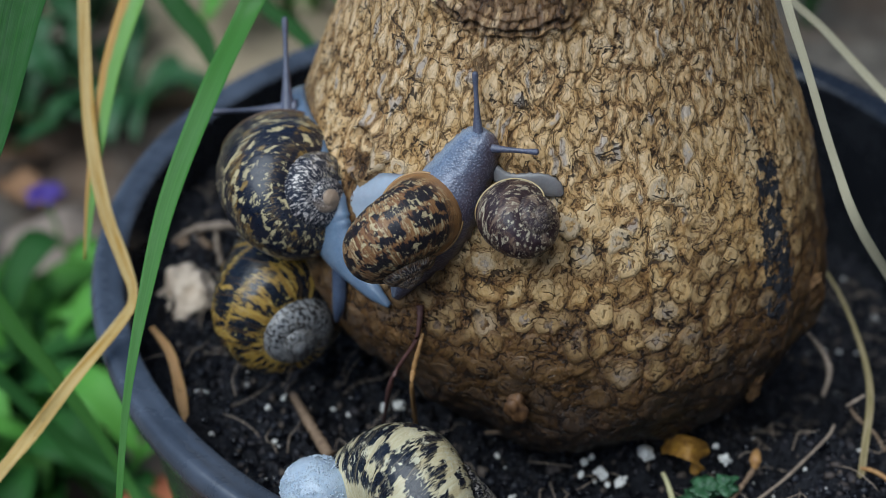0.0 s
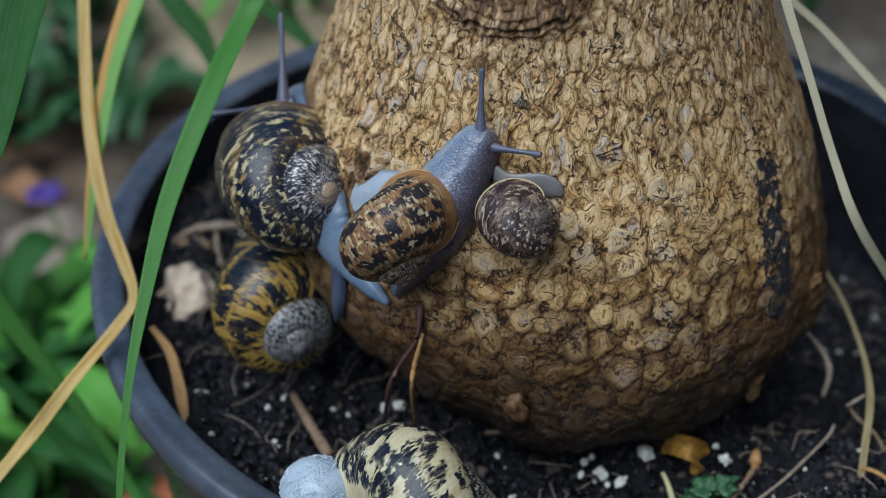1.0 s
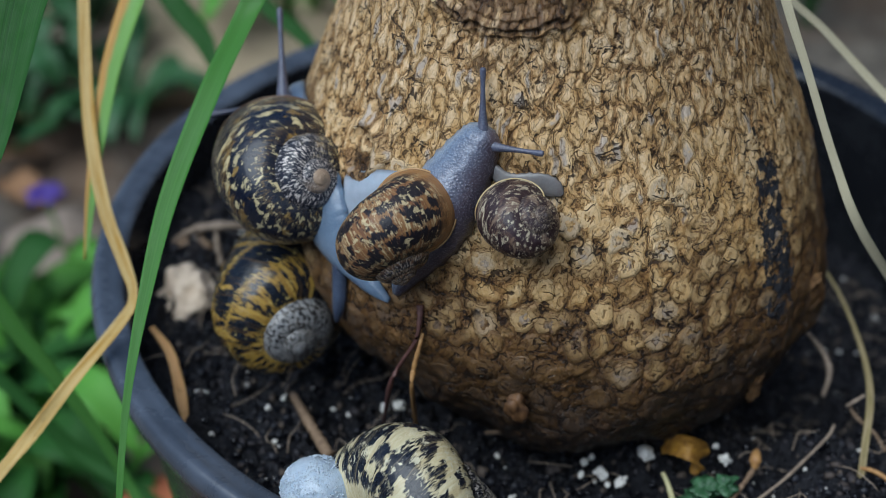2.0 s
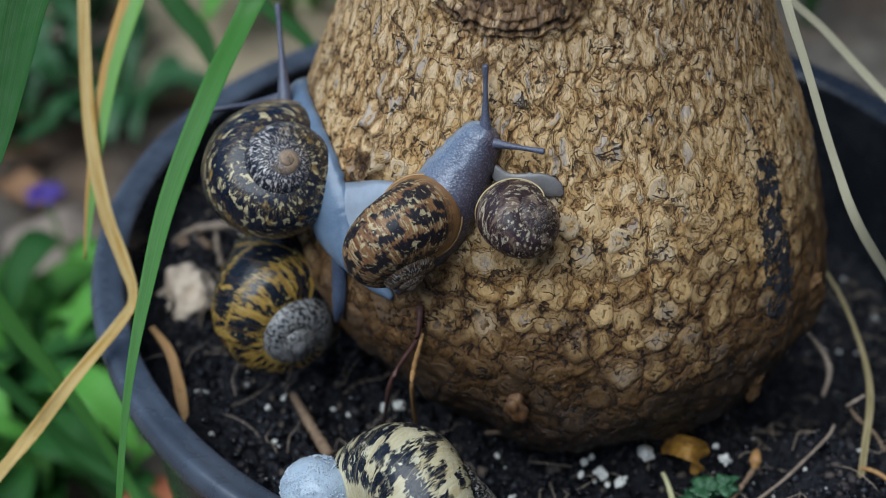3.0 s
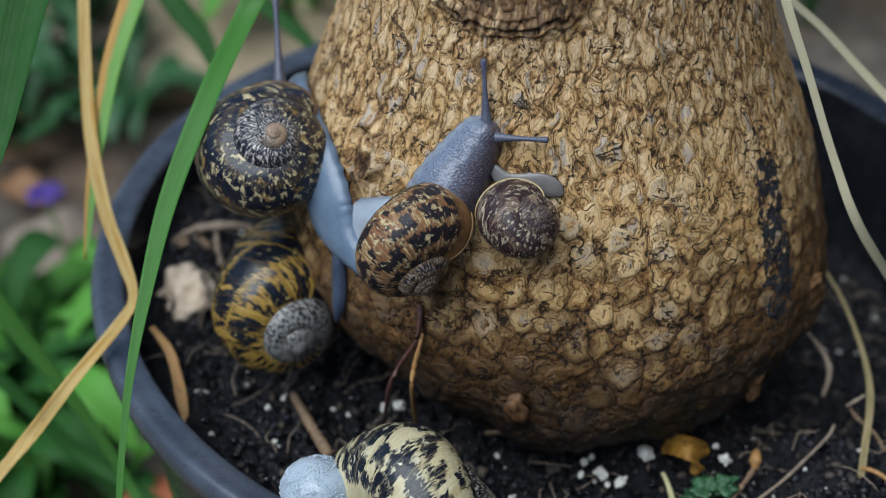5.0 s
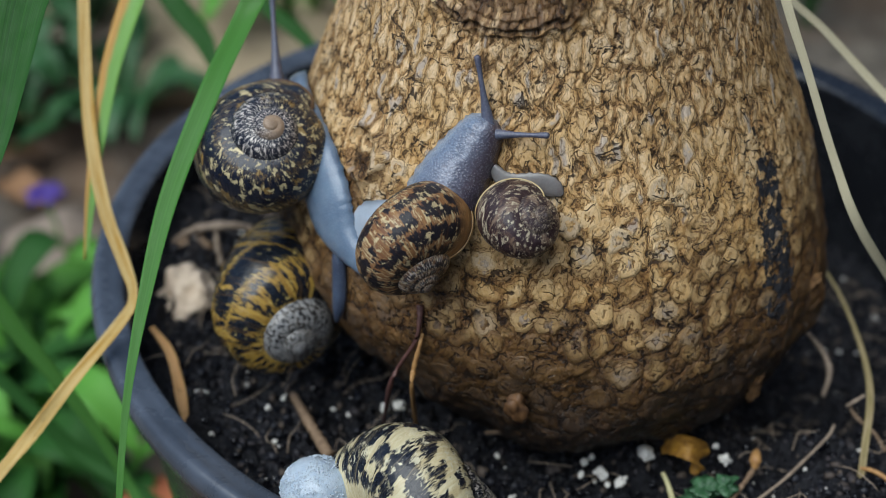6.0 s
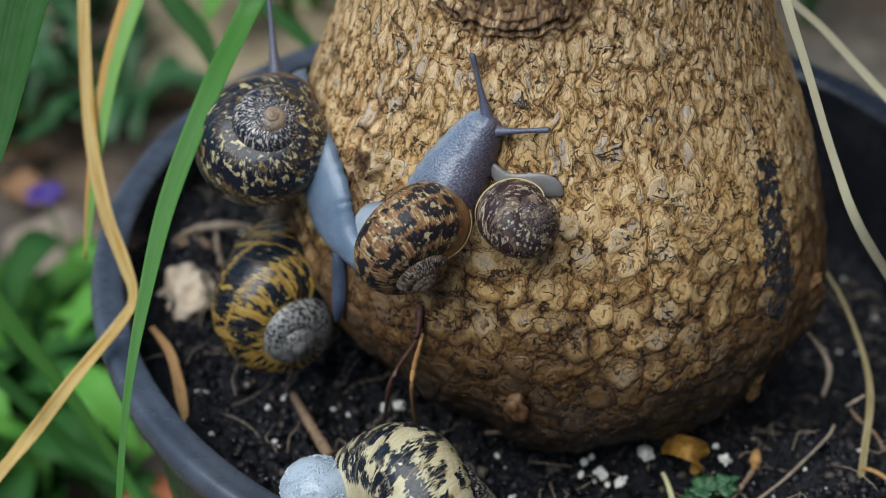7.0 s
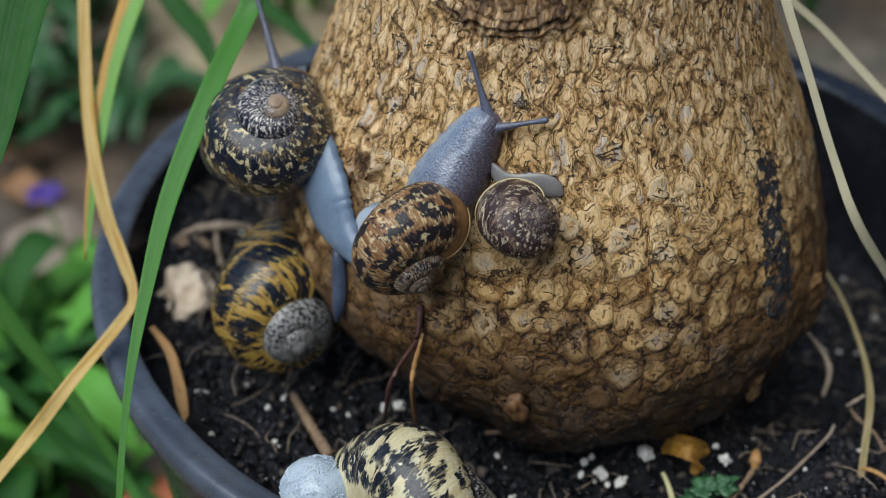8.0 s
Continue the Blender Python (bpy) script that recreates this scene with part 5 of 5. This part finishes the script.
BROWN = leaf_material("fallen_leaf", (0.30, 0.17, 0.08), (0.2, 0.11, 0.06), rough=0.7)


def weed(label, base, n, reach, height, width, mat, seed, name="weed_plant"):
    """A low plant: leaves that arch out of one point, each with its stalk."""
    rng = random.Random(seed)
    root = tagged(new(name), label, "plant")
    root.location = base
    for i in range(n):
        a = 2 * math.pi * i / n + rng.uniform(-.4, .4)
        L, h = reach * rng.uniform(.6, 1.1), height * rng.uniform(.5, 1.1)
        d = np.array((math.cos(a), math.sin(a), 0))
        pts = [(0, 0, 0), tuple(d * L * .3 + (0, 0, h * .7)), tuple(d * L * .7 + (0, 0, h)), tuple(d * L + (0, 0, h * .75))]
        w = width * rng.uniform(.7, 1.2)
        part("leaf", blade_mesh("leaf", pts, [w * .12, w * .5, w, w * .08], (-d[1], d[0], 0.1), 0.2, n=14, cols=5), mat, root)


def build_garden():
    g = GROUND_Z
    for i, (p, n, reach, h, w, mat) in enumerate((
            ((-0.2221, 0.1761, -0.1900), 13, .07, .06, .022, WEED), ((-0.2287, 0.1339, -0.1900), 13, .07, .05, .02, WEED), ((-0.2003, 0.1487, -0.1900), 7, .06, .05, .026, WEED), ((-0.2595, 0.1563, -0.1900), 12, .09, .07, .02, WEED),
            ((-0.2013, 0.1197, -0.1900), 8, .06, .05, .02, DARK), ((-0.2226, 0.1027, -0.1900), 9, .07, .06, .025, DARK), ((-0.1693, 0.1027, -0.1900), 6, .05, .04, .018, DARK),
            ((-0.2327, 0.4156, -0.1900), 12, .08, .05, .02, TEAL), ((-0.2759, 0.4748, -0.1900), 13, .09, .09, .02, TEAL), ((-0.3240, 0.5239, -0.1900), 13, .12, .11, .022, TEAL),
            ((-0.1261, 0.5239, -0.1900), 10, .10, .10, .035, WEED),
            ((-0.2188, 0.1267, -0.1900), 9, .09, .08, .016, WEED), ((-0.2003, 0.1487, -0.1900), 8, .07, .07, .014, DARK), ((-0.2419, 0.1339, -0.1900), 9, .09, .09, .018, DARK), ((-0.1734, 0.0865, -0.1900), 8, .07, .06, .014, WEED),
            ((-0.3026, 0.4018, -0.1900), 9, .07, .06, .03, TEAL),
            ((0.2412, 0.5502, -0.1900), 10, .08, .16, .02, DARK), ((0.2662, 0.6371, -0.1900), 10, .09, .18, .02, DARK), ((0.1500, 0.0846, -0.1000), 6, .03, .03, .012, WEED))):
        weed("low leafy garden plant with soft green leaves", (p[0], p[1], g), n, reach, h, w, mat, 40 + i)
    # purple flower
    fl = tagged(new("purple_flower"), "small violet flower on a thin stem", "flower")
    b = Vector((-0.2241, 0.2233, -0.1300))
    fl.location = (b.x, b.y, g)
    up = b.z - g + 0.01
    part("stem", tube_mesh("stem", [(0.01, 0, 0), (0.004, 0, up * .5), (0, 0, up)], [.0012, .001, .001], n=10, sides=7), WEED, fl)
    violet = plain("violet_petal", (0.045, 0.022, 0.19), (0.07, 0.035, 0.25), 0.5, 300)
    for i in range(6):
        a = i * math.pi / 3
        part("petal", blade_mesh("petal", [(0, 0, up), (.005 * math.cos(a), .005 * math.sin(a), up + .003), (.010 * math.cos(a), .010 * math.sin(a), up + .002)], [.003, .008, .003], (-math.sin(a), math.cos(a), 0), 0.1, n=8, cols=5), violet, fl)
    # fallen leaves
    rng = random.Random(77)
    first = None
    for i in range(34):
        x, y = rng.uniform(-0.75, -0.14), rng.uniform(-0.15, 0.75)
        if math.hypot(x - POT_C[0], y - POT_C[1]) < 0.15:
            continue
        m = pose(x, y, g + 0.006 + rng.uniform(0, .008), rng.uniform(-20, 20), rng.uniform(-20, 20), rng.uniform(0, 360))
        if first is None:
            first = part("fallen_leaf", blade_mesh("fallen_leaf", [(-.03, 0, 0), (-.01, .004, .006), (.015, 0, .008), (.035, -.006, .002)], [.003, .022, .02, .002], (0, 1, 0), 0.35, n=14, cols=5), BROWN, None, "", m)
            tagged(first, "curled brown fallen leaf on the earth", "fallen leaf", "fallen leaves")
        else:
            copy_thing(first, m)
    # pale stones and a terracotta edge below the rim
    stone = plain("pale_stone", (0.30, 0.24, 0.19), (0.2, 0.16, 0.125), 0.85, 60, 0.5, 0.003)
    for i, (p, s) in enumerate((((-0.1629, 0.1105, -0.1800), .028), ((-0.1775, 0.1315, -0.1800), .02), ((-0.2871, 0.4648, -0.1800), .045), ((-0.2407, 0.2641, -0.1800), .026), ((-0.2222, 0.2254, -0.1800), .03), ((-0.1229, 0.5669, -0.1800), .04))):
        o = tagged(part("stone", lump_mesh("stone", (s, s * .8, s * .55), 90 + i, 0.3, 3), stone), "rounded pale garden stone on the earth", "stone", "garden stones")
        o.location = p
    bm = bmesh.new()
    bmesh.ops.create_cube(bm, size=1)
    bmesh.ops.scale(bm, vec=(.06, .05, .03), verts=bm.verts)
    bmesh.ops.bevel(bm, geom=bm.edges[:], offset=0.004, segments=2, affect="EDGES")
    o = tagged(part("brick_piece", bm, plain("terracotta", (0.45, 0.15, 0.06), (0.32, 0.10, 0.045), 0.85, 90, 0.5, 0.002)), "orange piece of broken clay brick on the earth", "brick piece")
    o.matrix_world = pose(*(-0.1327, 0.0721, -0.1700), 0, 0, 30)
    o.location.z = g + 0.015


build_garden()


def motions():
    """All that moves: shells swing and slide on their bodies, bodies glide, eye stalks turn."""
    for ob, rows in MOVES:
        walk(ob, rows if rows[-1][0] == 8.0 else rows + [(8.0, rows[-1][1])])


motions()
